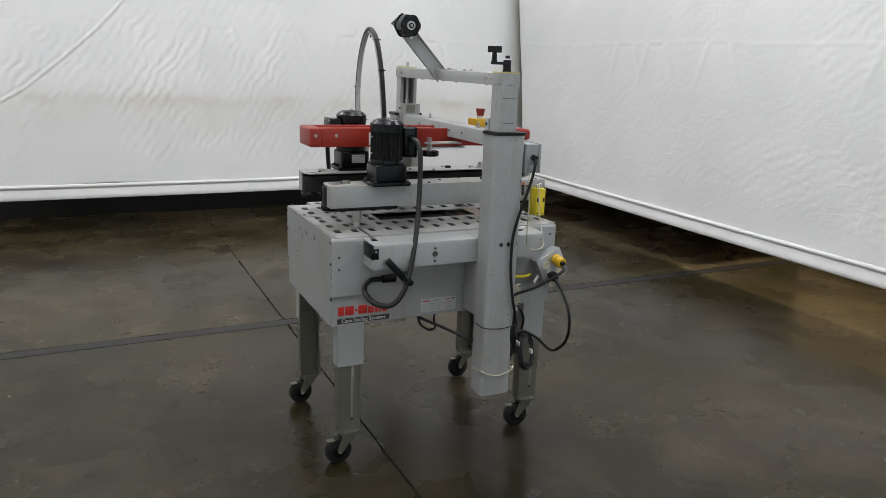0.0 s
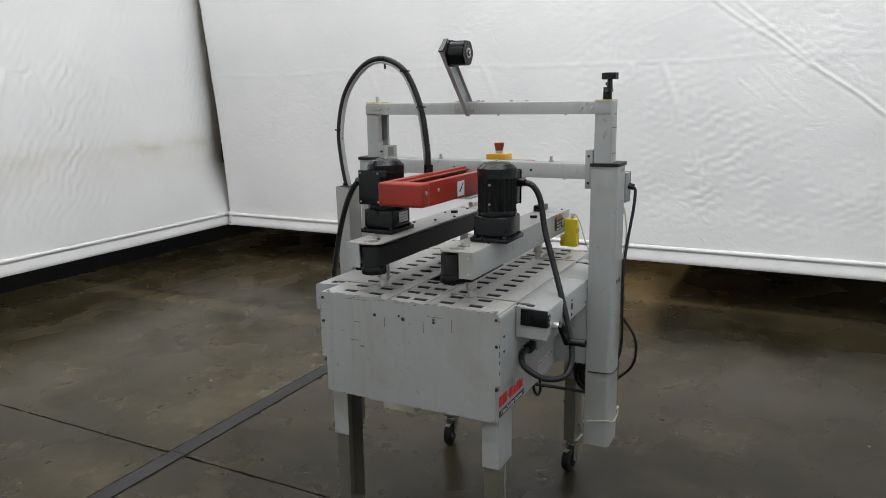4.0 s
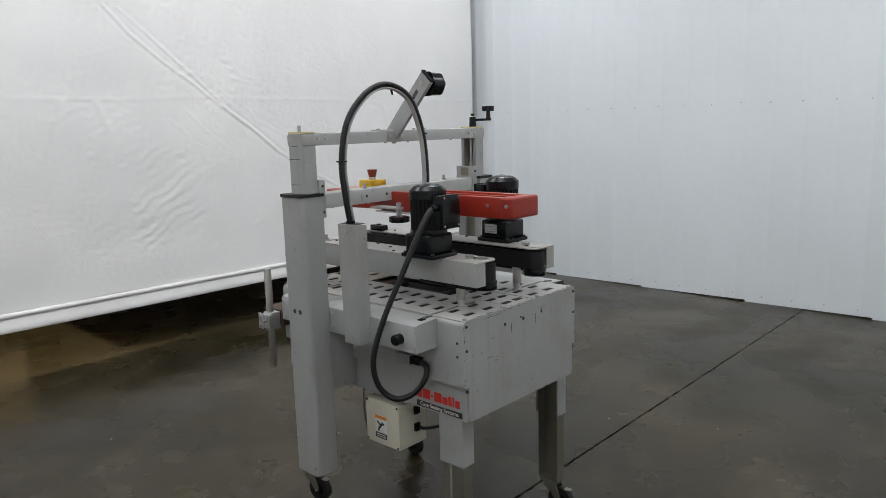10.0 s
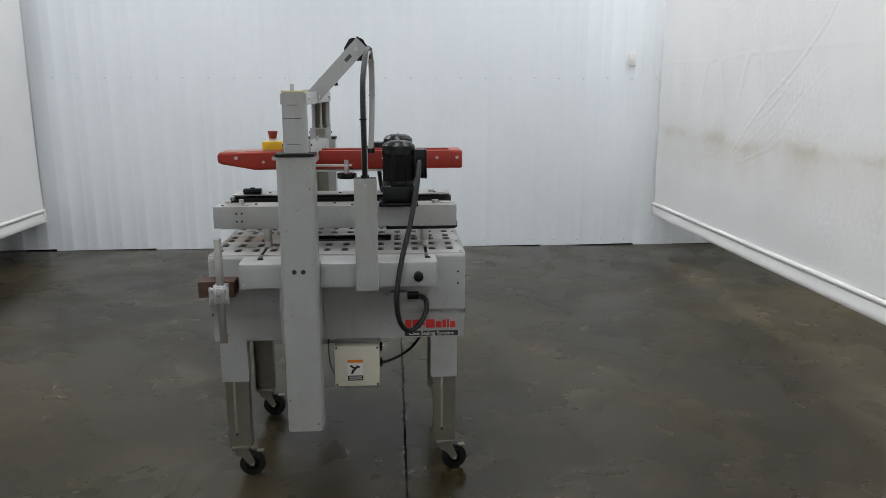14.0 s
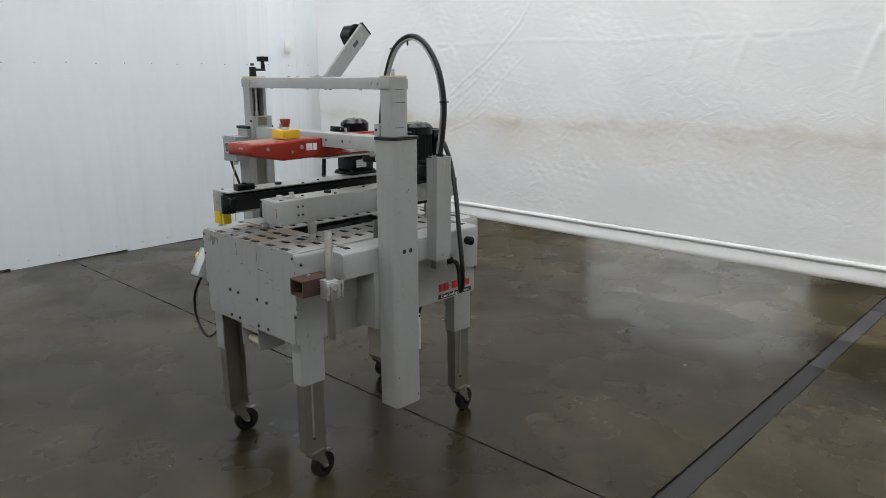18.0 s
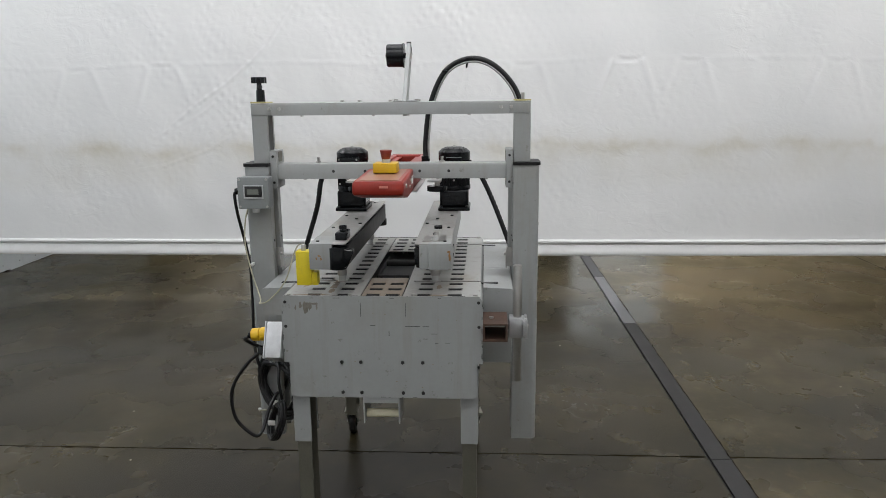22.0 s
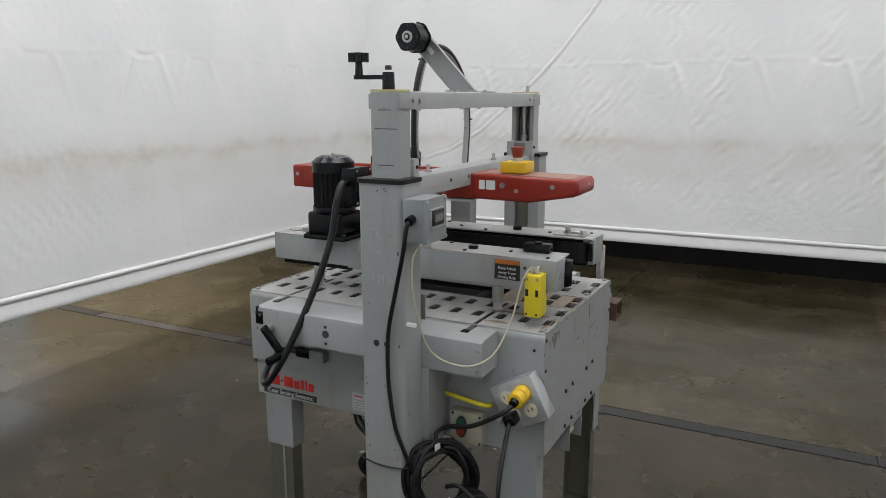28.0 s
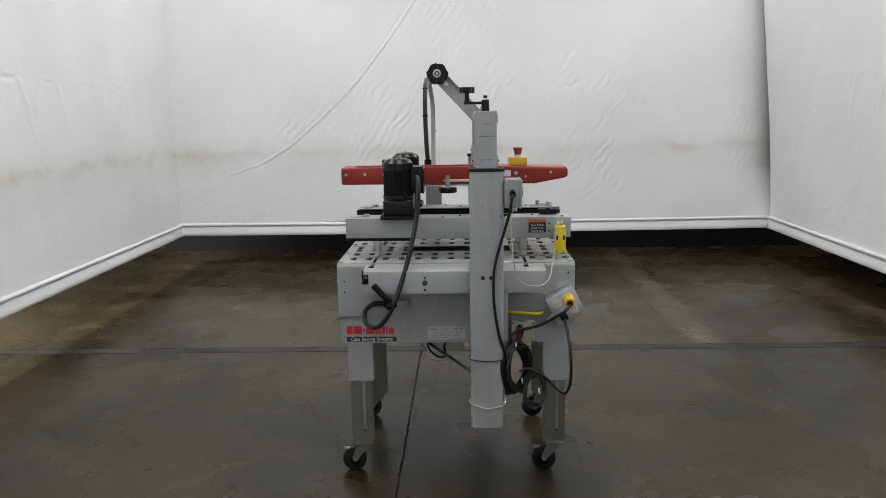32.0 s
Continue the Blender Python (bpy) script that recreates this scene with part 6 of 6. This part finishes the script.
    part("hose_clamp", cyl(B(), (-0.112, 0.445, 1.19), (-0.112, 0.446, 1.212), 0.015, seg=14), BLACK, h)
    duct = part("cable_duct", prism(B(), [(0.4125, 0.802), (0.4125, 1.196), (0.458, 1.202), (0.468, 1.202), (0.462, 0.800)], "x", -0.152, -0.074), GREY, seal, "upright grey cable duct on the bed's side")
    for z in (0.82, 1.18):
        bolt(duct, (-0.113, 0.464 if z < 1 else 0.4665, z), (0, 1, 0), 0.006, 0.003)
    # dark patch for the shade in the duct's open top
    part("duct_mouth_shade", bx(B(), -0.150, -0.076, 0.418, 0.456, 1.2015, 1.2035), INSIDE, duct)
    # clamping knob on the north side box
    kn = part("clamp_knob", cyl(B(), (-0.297, 0.413, 0.842), (-0.297, 0.446, 0.842), 0.0175, seg=20, bev=0.003), BLACK, seal, "black knob on the side box")
    part("knob_stem", cyl(B(), (-0.297, 0.411, 0.842), (-0.297, 0.416, 0.842), 0.010, seg=12), STEEL, kn)
    # width crank on the south side box
    cr = part("width_crank", cyl(B(), (-0.309, -0.412, 0.836), (-0.309, -0.440, 0.836), 0.012, seg=18, bev=0.002), STEEL, seal, "black crank handle on the side box")
    part("crank_arm", bx(B(), -0.012, 0.095, -0.007, 0.007, -0.012, 0.012, 0.005, m=pose(-0.309, -0.444, 0.836, 0, 48, 0)), BLACK, cr)
    part("grip", cyl(B(), (-0.252, -0.438, 0.772), (-0.250, -0.505, 0.772), 0.0105, 0.012, seg=16, bev=0.002), BLACK, cr)


hoses()


def guide_and_boxes():
    # rusty channel with a steel rod in an aluminium clamp
    tube_bm = bx(bx(B(), 0.372, 0.500, 0.3185, 0.395, 0.818, 0.824), 0.372, 0.500, 0.3185, 0.395, 0.766, 0.772)
    bx(bx(tube_bm, 0.372, 0.500, 0.389, 0.395, 0.772, 0.818), 0.372, 0.500, 0.3185, 0.3245, 0.772, 0.818)
    ch = part("guide_channel", tube_bm, RUST, seal, "rusty steel box tube stub bolted to the bed's corner")
    bolt(ch, (0.44, 0.345, 0.824), (0, 0, 1), 0.008, 0.005)
    rod = part("guide_rod", cyl(B(), (0.412, 0.428, 0.605), (0.412, 0.428, 0.990), 0.0135, seg=22, bev=0.001), STEEL, seal, "upright steel rod")
    cb = bx(bx(B(), 0.388, 0.436, 0.400, 0.444, 0.755, 0.822, 0.004), 0.378, 0.446, 0.444, 0.452, 0.762, 0.816, 0.002)
    cl = part("rod_clamp", cb, GALV, rod, "cast aluminium rod clamp")
    for cu in (0.381, 0.397, 0.427, 0.443):
        part("clamp_rib", bx(B(), cu - 0.004, cu + 0.004, 0.451, 0.459, 0.758, 0.820, 0.0015), GALV, cl)
    for u in (0.389, 0.435):
        for z in (0.772, 0.806):
            bolt(cl, (u, 0.452, z), (0, 1, 0), 0.006, 0.007)
    part("clamp_bolt", cyl(B(), (0.412, 0.394, 0.79), (0.412, 0.464, 0.79), 0.006, seg=8), BOLT, cl)
    # meter box on the south column
    mb = part("meter_box", bx(B(), 0.186, 0.240, -0.510, -0.407, 1.147, 1.251, 0.004), GREYBOX, seal, "grey enclosure with a small counter window")
    ld = part("lid", bx(B(), 0.240, 0.250, -0.512, -0.405, 1.145, 1.253, 0.004), GREYBOX, mb)
    for v in (-0.505, -0.412):
        for z in (1.153, 1.245):
            bolt(ld, (0.250, v, z), (1, 0, 0), 0.0045, 0.003, BOLT, seg=10)
    wn = part("counter", bx(B(), 0.250, 0.256, -0.485, -0.428, 1.186, 1.222, 0.002), LABELBLACK, ld, "black counter with a small display")
    part("bezel", holed_plate(-0.034, 0.034, -0.023, 0.023, 0.0, 0.004, [(-0.030, 0.030, -0.019, 0.019)]), GALV, ld, "pale bezel of the counter").matrix_local = Matrix.Translation((0.2495, -0.4565, 1.204)) @ pose(0, 0, 0, 90, 0, 90)
    part("display", bx(B(), 0.256, 0.2568, -0.476, -0.438, 1.195, 1.213), mat("display_grey", (0.16, 0.17, 0.15), 0.25), wn)
    part("cable_gland", cyl(B(), (0.215, -0.512, 1.205), (0.215, -0.530, 1.200), 0.011, seg=12), BLACK, mb)
    part("bushing", cyl(B(), (0.225, -0.46, 1.130), (0.225, -0.46, 1.148), 0.012, seg=12), ALU, mb)
    # switch on the lower side
    sw = part("switch_box", bx(B(), 0.225, 0.318, -0.335, -0.303, 0.573, 0.662, 0.003), GRUBBY, seal, "grubby ivory switch box with green and red buttons")
    ov = [(0.258 + 0.016 * math.cos(a), 0.620 + 0.031 * math.sin(a)) for a in [2 * math.pi * i / 24 for i in range(24)]]
    part("rim", prism(B(), ov, "y", -0.3385, -0.3345), LABELBLACK, sw)
    part("start_button", cyl(B(), (0.258, -0.338, 0.634), (0.258, -0.344, 0.634), 0.011, seg=18), mat("dark_green_button", (0.02, 0.08, 0.06), 0.4), sw, "dark green start button")
    part("stop_key", cyl(B(), (0.258, -0.338, 0.607), (0.258, -0.345, 0.607), 0.011, seg=18), DARKRED, sw, "dark red stop button")
    for u in (0.232, 0.311):
        for z in (0.580, 0.655):
            bolt(sw, (u, -0.335, z), (0, -1, 0), 0.004, 0.002, DARKBOLT, seg=8)
    # outlet box, tilted
    ob = part("outlet_box", bx(B(), -0.058, 0.058, 0.0, 0.052, -0.058, 0.058, 0.005), GALV, seal, "zinc outlet box with four sockets, hung askew")
    ob.matrix_local = Matrix.Translation((0.436, -0.372, 0.737)) @ pose(0, 0, 0, 0, -27, 0)
    part("face_plate", bx(B(), -0.060, 0.060, -0.005, 0.0, -0.060, 0.060, 0.003), GALV, ob, "bright metal face plate")
    for a, c in ((-0.024, 0.024), (0.024, 0.024), (-0.024, -0.024), (0.024, -0.024)):
        so = part("socket", cyl(B(), (a, -0.0065, c), (a, -0.0048, c), 0.0175, seg=24), IVORY, ob, "ivory socket")
        for d in (-0.006, 0.006):
            part("slot", bx(B(), a + d - 0.0012, a + d + 0.0012, -0.0072, -0.0064, c - 0.002, c + 0.006), LABELBLACK, so)
    part("conduit_fitting", cyl(B(), (-0.058, 0.03, -0.02), (-0.090, 0.03, -0.035), 0.011, seg=12), ALU, ob)
    pl = part("yellow_plug", cyl(cyl(B(), (0.024, -0.006, 0.024), (0.022, -0.027, 0.022), 0.0225, 0.0215, seg=20, bev=0.003), (0.022, -0.029, 0.022), (0.020, -0.056, 0.020), 0.0215, 0.0205, seg=20, bev=0.004), YELLOW, ob, "yellow round plug")
    part("plug_neck", cyl(B(), (0.020, -0.055, 0.020), (0.018, -0.066, 0.018), 0.012, 0.010, seg=14), BLACK, pl)
    part("black_plug", bx(B(), -0.040, -0.010, -0.045, -0.007, -0.040, -0.010, 0.006), BLACK, ob, "black plug")
    part("conduit", tube(B(), [(0.352, -0.345, 0.706), (0.33, -0.345, 0.698), (0.26, -0.335, 0.700), (0.205, -0.325, 0.703)], 0.006, seg=8, n=6), YELLOWWIRE, seal, "yellow conduit to the outlet box")
    # control box under the bed
    cb = part("control_box", bx(B(), -0.146, 0.028, 0.16, 0.298, 0.368, 0.534, 0.004), CREAM, seal, "cream control box hung under the bed")
    for u in (-0.138, 0.020):
        for z in (0.376, 0.526):
            bolt(cb, (u, 0.298, z), (0, 1, 0), 0.0045, 0.003, DARKBOLT, seg=8)
    part("hanger", bx(B(), -0.14, 0.02, 0.20, 0.26, 0.534, 0.60), GREY, cb)
    part("latch", bx(B(), -0.156, -0.146, 0.20, 0.225, 0.42, 0.45, 0.002), BLACK, cb)
    part("latch", bx(B(), -0.156, -0.146, 0.20, 0.225, 0.485, 0.515, 0.002), BLACK, cb)
    lb = part("warning_label", bx(B(), -0.082, -0.022, 0.298, 0.2992, 0.392, 0.478), LABELWHITE, cb, "white warning label with an orange heading and a black shape")
    part("label_head", bx(B(), -0.082, -0.022, 0.2992, 0.2996, 0.466, 0.478), LABELORANGE, lb)
    part("label_foot", bx(B(), -0.082, -0.022, 0.2992, 0.2996, 0.392, 0.413), LABELBLACK, lb)
    for k in range(2):
        part("label_line", bx(B(), -0.077, -0.028, 0.2996, 0.2999, 0.397 + 0.008 * k, 0.400 + 0.008 * k), LABELWHITE, lb)
    for a, x, z, w in ((52, -0.050, 0.439, 0.018), (-35, -0.044, 0.446, 0.014), (12, -0.060, 0.447, 0.010), (75, -0.041, 0.428, 0.010)):
        part("label_mark", bx(B(), -w, w, -0.0002, 0.0002, -0.0038, 0.0038, m=pose(x, 0.2996, z, 0, a, 0)), LABELBLACK, lb)
    # cables under the bed
    part("cable", tube(B(), [(-0.11, 0.20, 0.45), (-0.17, 0.20, 0.43), (-0.27, 0.16, 0.47), (-0.35, 0.10, 0.56)], 0.006, n=8), HOSE, seal, "black cable under the bed")
    part("cable", tube(B(), [(-0.12, -0.29, 0.57), (-0.11, -0.29, 0.53), (-0.075, -0.29, 0.50), (-0.045, -0.29, 0.505), (-0.05, -0.29, 0.54), (-0.046, -0.285, 0.57)], 0.0050, n=8), HOSE, seal, "black cable loop under the bed")
    part("cable", tube(B(), [(0.05, 0.285, 0.57), (0.048, 0.29, 0.48), (0.03, 0.295, 0.42), (0.01, 0.285, 0.375), (-0.03, 0.26, 0.36)], 0.0026, n=8), HOSE, seal, "thin dark wire beside the control box")


guide_and_boxes()


def stickers():
    """Red brand blocks over a black strip on both lower sides, and the type plate."""
    words = "Case Sealing Systems"
    for s in (1, -1):
        y = s * 0.3034
        st = part("sticker", bx(B(), -0.452, -0.246, *sorted((y, y + s * 0.0008)), 0.572, 0.592), LABELBLACK, seal, "black strip with white lettering under red brand blocks")
        x = -0.450
        for w, h in ((0.024, 0.034), (0.034, 0.034), (0.010, 0.008), (0.034, 0.034), (0.022, 0.026), (0.014, 0.032), (0.008, 0.034), (0.020, 0.026)):
            a = x if s < 0 else -0.698 - x - w
            z0 = 0.604 if h != 0.008 else 0.616
            part("brand_block", bx(B(), a, a + w, *sorted((y, y + s * 0.0008)), z0, z0 + h, 0.0002), LABELRED, st, "red brand block")
            x += w + 0.004
        lettering(words, 0.0205, (-0.349, y + s * 0.0009, 0.582), 180 if s > 0 else 0, st, LABELWHITE)
    y = -0.3034
    tp = part("type_plate", bx(B(), -0.115, 0.036, y - 0.0008, y, 0.580, 0.634), PLATE, seal, "pale type plate with rows of small print")
    for k, (a, w, m) in enumerate(((-0.108, 0.030, LABELRED), (-0.062, 0.03, INKGREY), (-0.01, 0.018, LABELRED), (0.018, 0.012, INKGREY))):
        part("print_line", bx(B(), a, a + w, y - 0.0012, y - 0.0008, 0.622, 0.626), m, tp)
    for k in range(4):
        part("print_line", bx(B(), -0.108, -0.03 + 0.012 * (k % 2), y - 0.0012, y - 0.0008, 0.587 + 0.008 * k, 0.589 + 0.008 * k), INKGREY, tp)
        part("print_line", bx(B(), -0.012, 0.024 - 0.006 * (k % 3), y - 0.0012, y - 0.0008, 0.587 + 0.008 * k, 0.589 + 0.008 * k), INKGREY, tp)
    part("pen_mark", bx(B(), 0.018, 0.030, y - 0.0014, y - 0.0008, 0.626, 0.629), SCRATCH, tp)
    # chalk strokes and pen dots on the south column
    v = -0.5086
    for a, x, z, w in ((80, 0.100, 1.050, 0.008), (25, 0.104, 1.061, 0.005), (85, 0.118, 1.050, 0.011), (40, 0.124, 1.054, 0.006), (86, 0.131, 1.050, 0.010), (75, 0.146, 1.050, 0.008), (60, 0.155, 1.048, 0.007), (0, 0.112, 1.118, 0.013), (70, 0.118, 1.155, 0.012), (10, 0.108, 1.172, 0.010)):
        part("chalk_stroke", bx(B(), -w, w, -0.0003, 0.0003, -0.0006, 0.0006, m=pose(x, v, z, 0, a, 0)), CHALK, seal)
    for x, z in ((0.116, 1.263), (0.135, 1.268), (0.139, 1.263), (0.075, 0.77), (0.078, 0.60), (0.15, 0.66)):
        part("pen_mark", bx(B(), x, x + 0.003, v - 0.0003, v + 0.0006, z, z + 0.004), SCRATCH, seal)


stickers()


def ties():
    for s, z, m, r, tilt in ((-1, 0.560, HOSE, 0.0022, 0.006), (-1, 0.372, CREAMWIRE, 0.0028, 0.018)):
        pts = [(0.058, s * 0.43, z), (0.052, s * 0.50, z + tilt), (0.075, s * 0.5125, z + tilt * 0.4), (0.12, s * 0.513, z - tilt * 0.4), (0.168, s * 0.5125, z + tilt * 0.1), (0.190, s * 0.50, z + tilt * 0.6), (0.189, s * 0.43, z + tilt)]
        part("tie", tube(B(), pts, r, seg=6, n=6), m, seal, "cable tie round the column")
    part("tie_knot", bx(B(), 0.184, 0.194, -0.512, -0.502, 0.384, 0.392, 0.002), WHITEPL, seal)


ties()


# ---- loose things hung on the machine ----
def cords():
    t = thing("power_cord", (CX, CY, LIFT), "black power cord, coiled and tied, hung beside the column", "cable")
    coil = []
    random.seed(5)
    for k in range(140):
        a = 2 * math.pi * k / 14
        r = 1 + 0.13 * math.sin(k * 0.41) + 0.05 * math.sin(k * 1.7)
        coil.append((0.238 - 0.048 * r * math.sin(a + 0.3) + 0.013 * math.sin(k * 0.29), -0.412 - 0.080 * r * math.sin(a + 0.2) + 0.010 * math.cos(k * 0.23), 0.500 + 0.094 * r * math.cos(a)))
    part("coil", tube(B(), coil, 0.0064, seg=8, n=5), HOSE, t, "oval coil of cord")
    coil = []
    for k in range(84):
        a = 2 * math.pi * k / 13
        r = 1 + 0.16 * math.sin(k * 0.53) + 0.06 * math.sin(k * 1.9)
        coil.append((0.312 + 0.044 * r * math.cos(a), -0.408 + 0.034 * r * math.sin(a + 0.9) + 0.008 * math.sin(k * 0.37), 0.402 + 0.060 * r * math.sin(a)))
    part("coil", tube(B(), coil, 0.0052, seg=8, n=5), HOSE, t, "round coil of cord")
    part("lead", tube(B(), [(0.444, -0.440, 0.757), (0.415, -0.462, 0.735), (0.33, -0.425, 0.675), (0.25, -0.40, 0.645), (0.222, -0.41, 0.625), (0.232, -0.425, 0.600)], 0.0062, n=8), HOSE, t, "cord from the yellow plug")
    part("lead", tube(B(), [(0.425, -0.402, 0.705), (0.433, -0.460, 0.655), (0.440, -0.510, 0.570), (0.440, -0.505, 0.470), (0.432, -0.450, 0.405), (0.405, -0.43, 0.408), (0.35, -0.42, 0.46), (0.29, -0.41, 0.49), (0.25, -0.41, 0.48)], 0.006, n=8), HOSE, t, "cord from the black plug")
    part("lead", tube(B(), [(-0.150, -0.255, 0.585), (-0.110, -0.280, 0.553), (-0.03, -0.342, 0.520), (0.066, -0.413, 0.478), (0.130, -0.425, 0.450), (0.190, -0.425, 0.430), (0.225, -0.42, 0.425)], 0.0062, n=8), HOSE, t, "cord from under the bed")
    part("lead", tube(B(), [(0.247, -0.415, 0.594), (0.275, -0.40, 0.585), (0.30, -0.395, 0.54), (0.298, -0.39, 0.49), (0.285, -0.39, 0.46)], 0.0055, n=8), HOSE, t)
    for p in ((0.236, -0.43, 0.598), (0.262, -0.425, 0.445), (0.330, -0.42, 0.40)):
        part("twist_tie", bx(B(), p[0] - 0.0025, p[0] + 0.0025, p[1] - 0.013, p[1] + 0.012, p[2] - 0.008, p[2] + 0.010, 0.002), WHITEPL, t, "white twist tie")
    c = thing("meter_cable", (CX, CY, LIFT), "black cable from the meter box down the column", "cable")
    part("cable", tube(B(), [(0.215, -0.528, 1.200), (0.212, -0.536, 1.185), (0.200, -0.534, 1.12), (0.172, -0.525, 1.02), (0.150, -0.520, 0.93), (0.145, -0.520, 0.85), (0.150, -0.520, 0.76), (0.165, -0.519, 0.67), (0.186, -0.508, 0.60), (0.196, -0.49, 0.54), (0.197, -0.475, 0.46), (0.198, -0.465, 0.41), (0.215, -0.44, 0.40)], 0.0055, n=10), HOSE, c)
    y = thing("yellow_switch", (CX, CY, LIFT), "yellow pendant switch box hanging from the beam on a cream wire", "switch box")
    body = part("body", bx(B(), 0.404, 0.446, -0.272, -0.2235, 0.930, 1.040, 0.003), YELLOWBOX, y)
    for u in (0.411, 0.438):
        part("latch", bx(B(), u - 0.004, u + 0.004, -0.2726, -0.2718, 0.985, 1.003), LABELBLACK, body)
        bolt(body, (u, -0.272, 1.030), (0, -1, 0), 0.004, 0.002, BOLT, seg=8)
        bolt(body, (u, -0.272, 0.938), (0, -1, 0), 0.003, 0.002, DARKBOLT, seg=8)
    part("lever", bx(B(), 0.412, 0.424, -0.256, -0.244, 1.040, 1.056, 0.003), ALU, body, "metal clip on top")
    part("lever", bx(B(), 0.428, 0.436, -0.256, -0.240, 1.040, 1.060, 0.003), ALU, body)
    part("foot_step", bx(B(), 0.408, 0.442, -0.2235, -0.206, 0.930, 0.972, 0.002), YELLOWBOX, body)
    part("wire", tube(B(), [(0.425, -0.25, 1.050), (0.418, -0.262, 1.058), (0.405, -0.285, 1.03), (0.390, -0.325, 0.93), (0.372, -0.385, 0.862), (0.338, -0.430, 0.838), (0.285, -0.445, 0.838), (0.245, -0.468, 0.865), (0.226, -0.49, 0.92), (0.214, -0.510, 1.02), (0.210, -0.505, 1.10), (0.22, -0.49, 1.140)], 0.0024, seg=6, n=8), CREAMWIRE, y, "thin cream wire")
    part("wire_clip", bx(B(), 0.185, 0.212, -0.498, -0.490, 0.935, 0.945, 0.002), WHITEPL, y)


cords()


def wall_plate():
    w = thing("wall_switch", (-1.255, -1.283, 1.80), "white plastic switch plate on the ribbed wall", "switch", turn=-0.73)
    p = part("plate", bx(B(), -0.035, 0.035, 0.0, 0.010, -0.057, 0.057, 0.004), WHITEPL, w)
    part("rocker", bx(B(), -0.010, 0.010, 0.010, 0.014, -0.018, 0.018, 0.002), WHITEPL, p)
    for z in (-0.04, 0.04):
        bolt(p, (0, 0.010, z), (0, 1, 0), 0.003, 0.001, BOLT, seg=8)


wall_plate()


def litter():
    random.seed(21)
    for x, y, r in ((-0.05, 2.05, 0.007), (1.10, 1.52, 0.005), (2.35, 1.32, 0.006), (0.2, 4.9, 0.006), (2.9, 3.3, 0.006), (3.2, 2.0, 0.005), (0.62, 1.30, 0.006), (1.75, 1.15, 0.005), (-0.4, 3.5, 0.007), (2.2, 4.6, 0.005)):
        t = thing("concrete_chip", (x, y, 0.0), "small pale chip lying on the concrete floor", "chip", "chips on the floor")
        bm = B()
        bmesh.ops.create_icosphere(bm, subdivisions=1, radius=r, matrix=Matrix.Translation((0, 0, r * 0.4)))
        for v in bm.verts:
            v.co += Vector((random.uniform(-1, 1), random.uniform(-1, 1), 0)) * r * 0.3
            v.co.z = max(0.0, v.co.z * 0.6)
        part("chip", bm, CHIP, t)


litter()
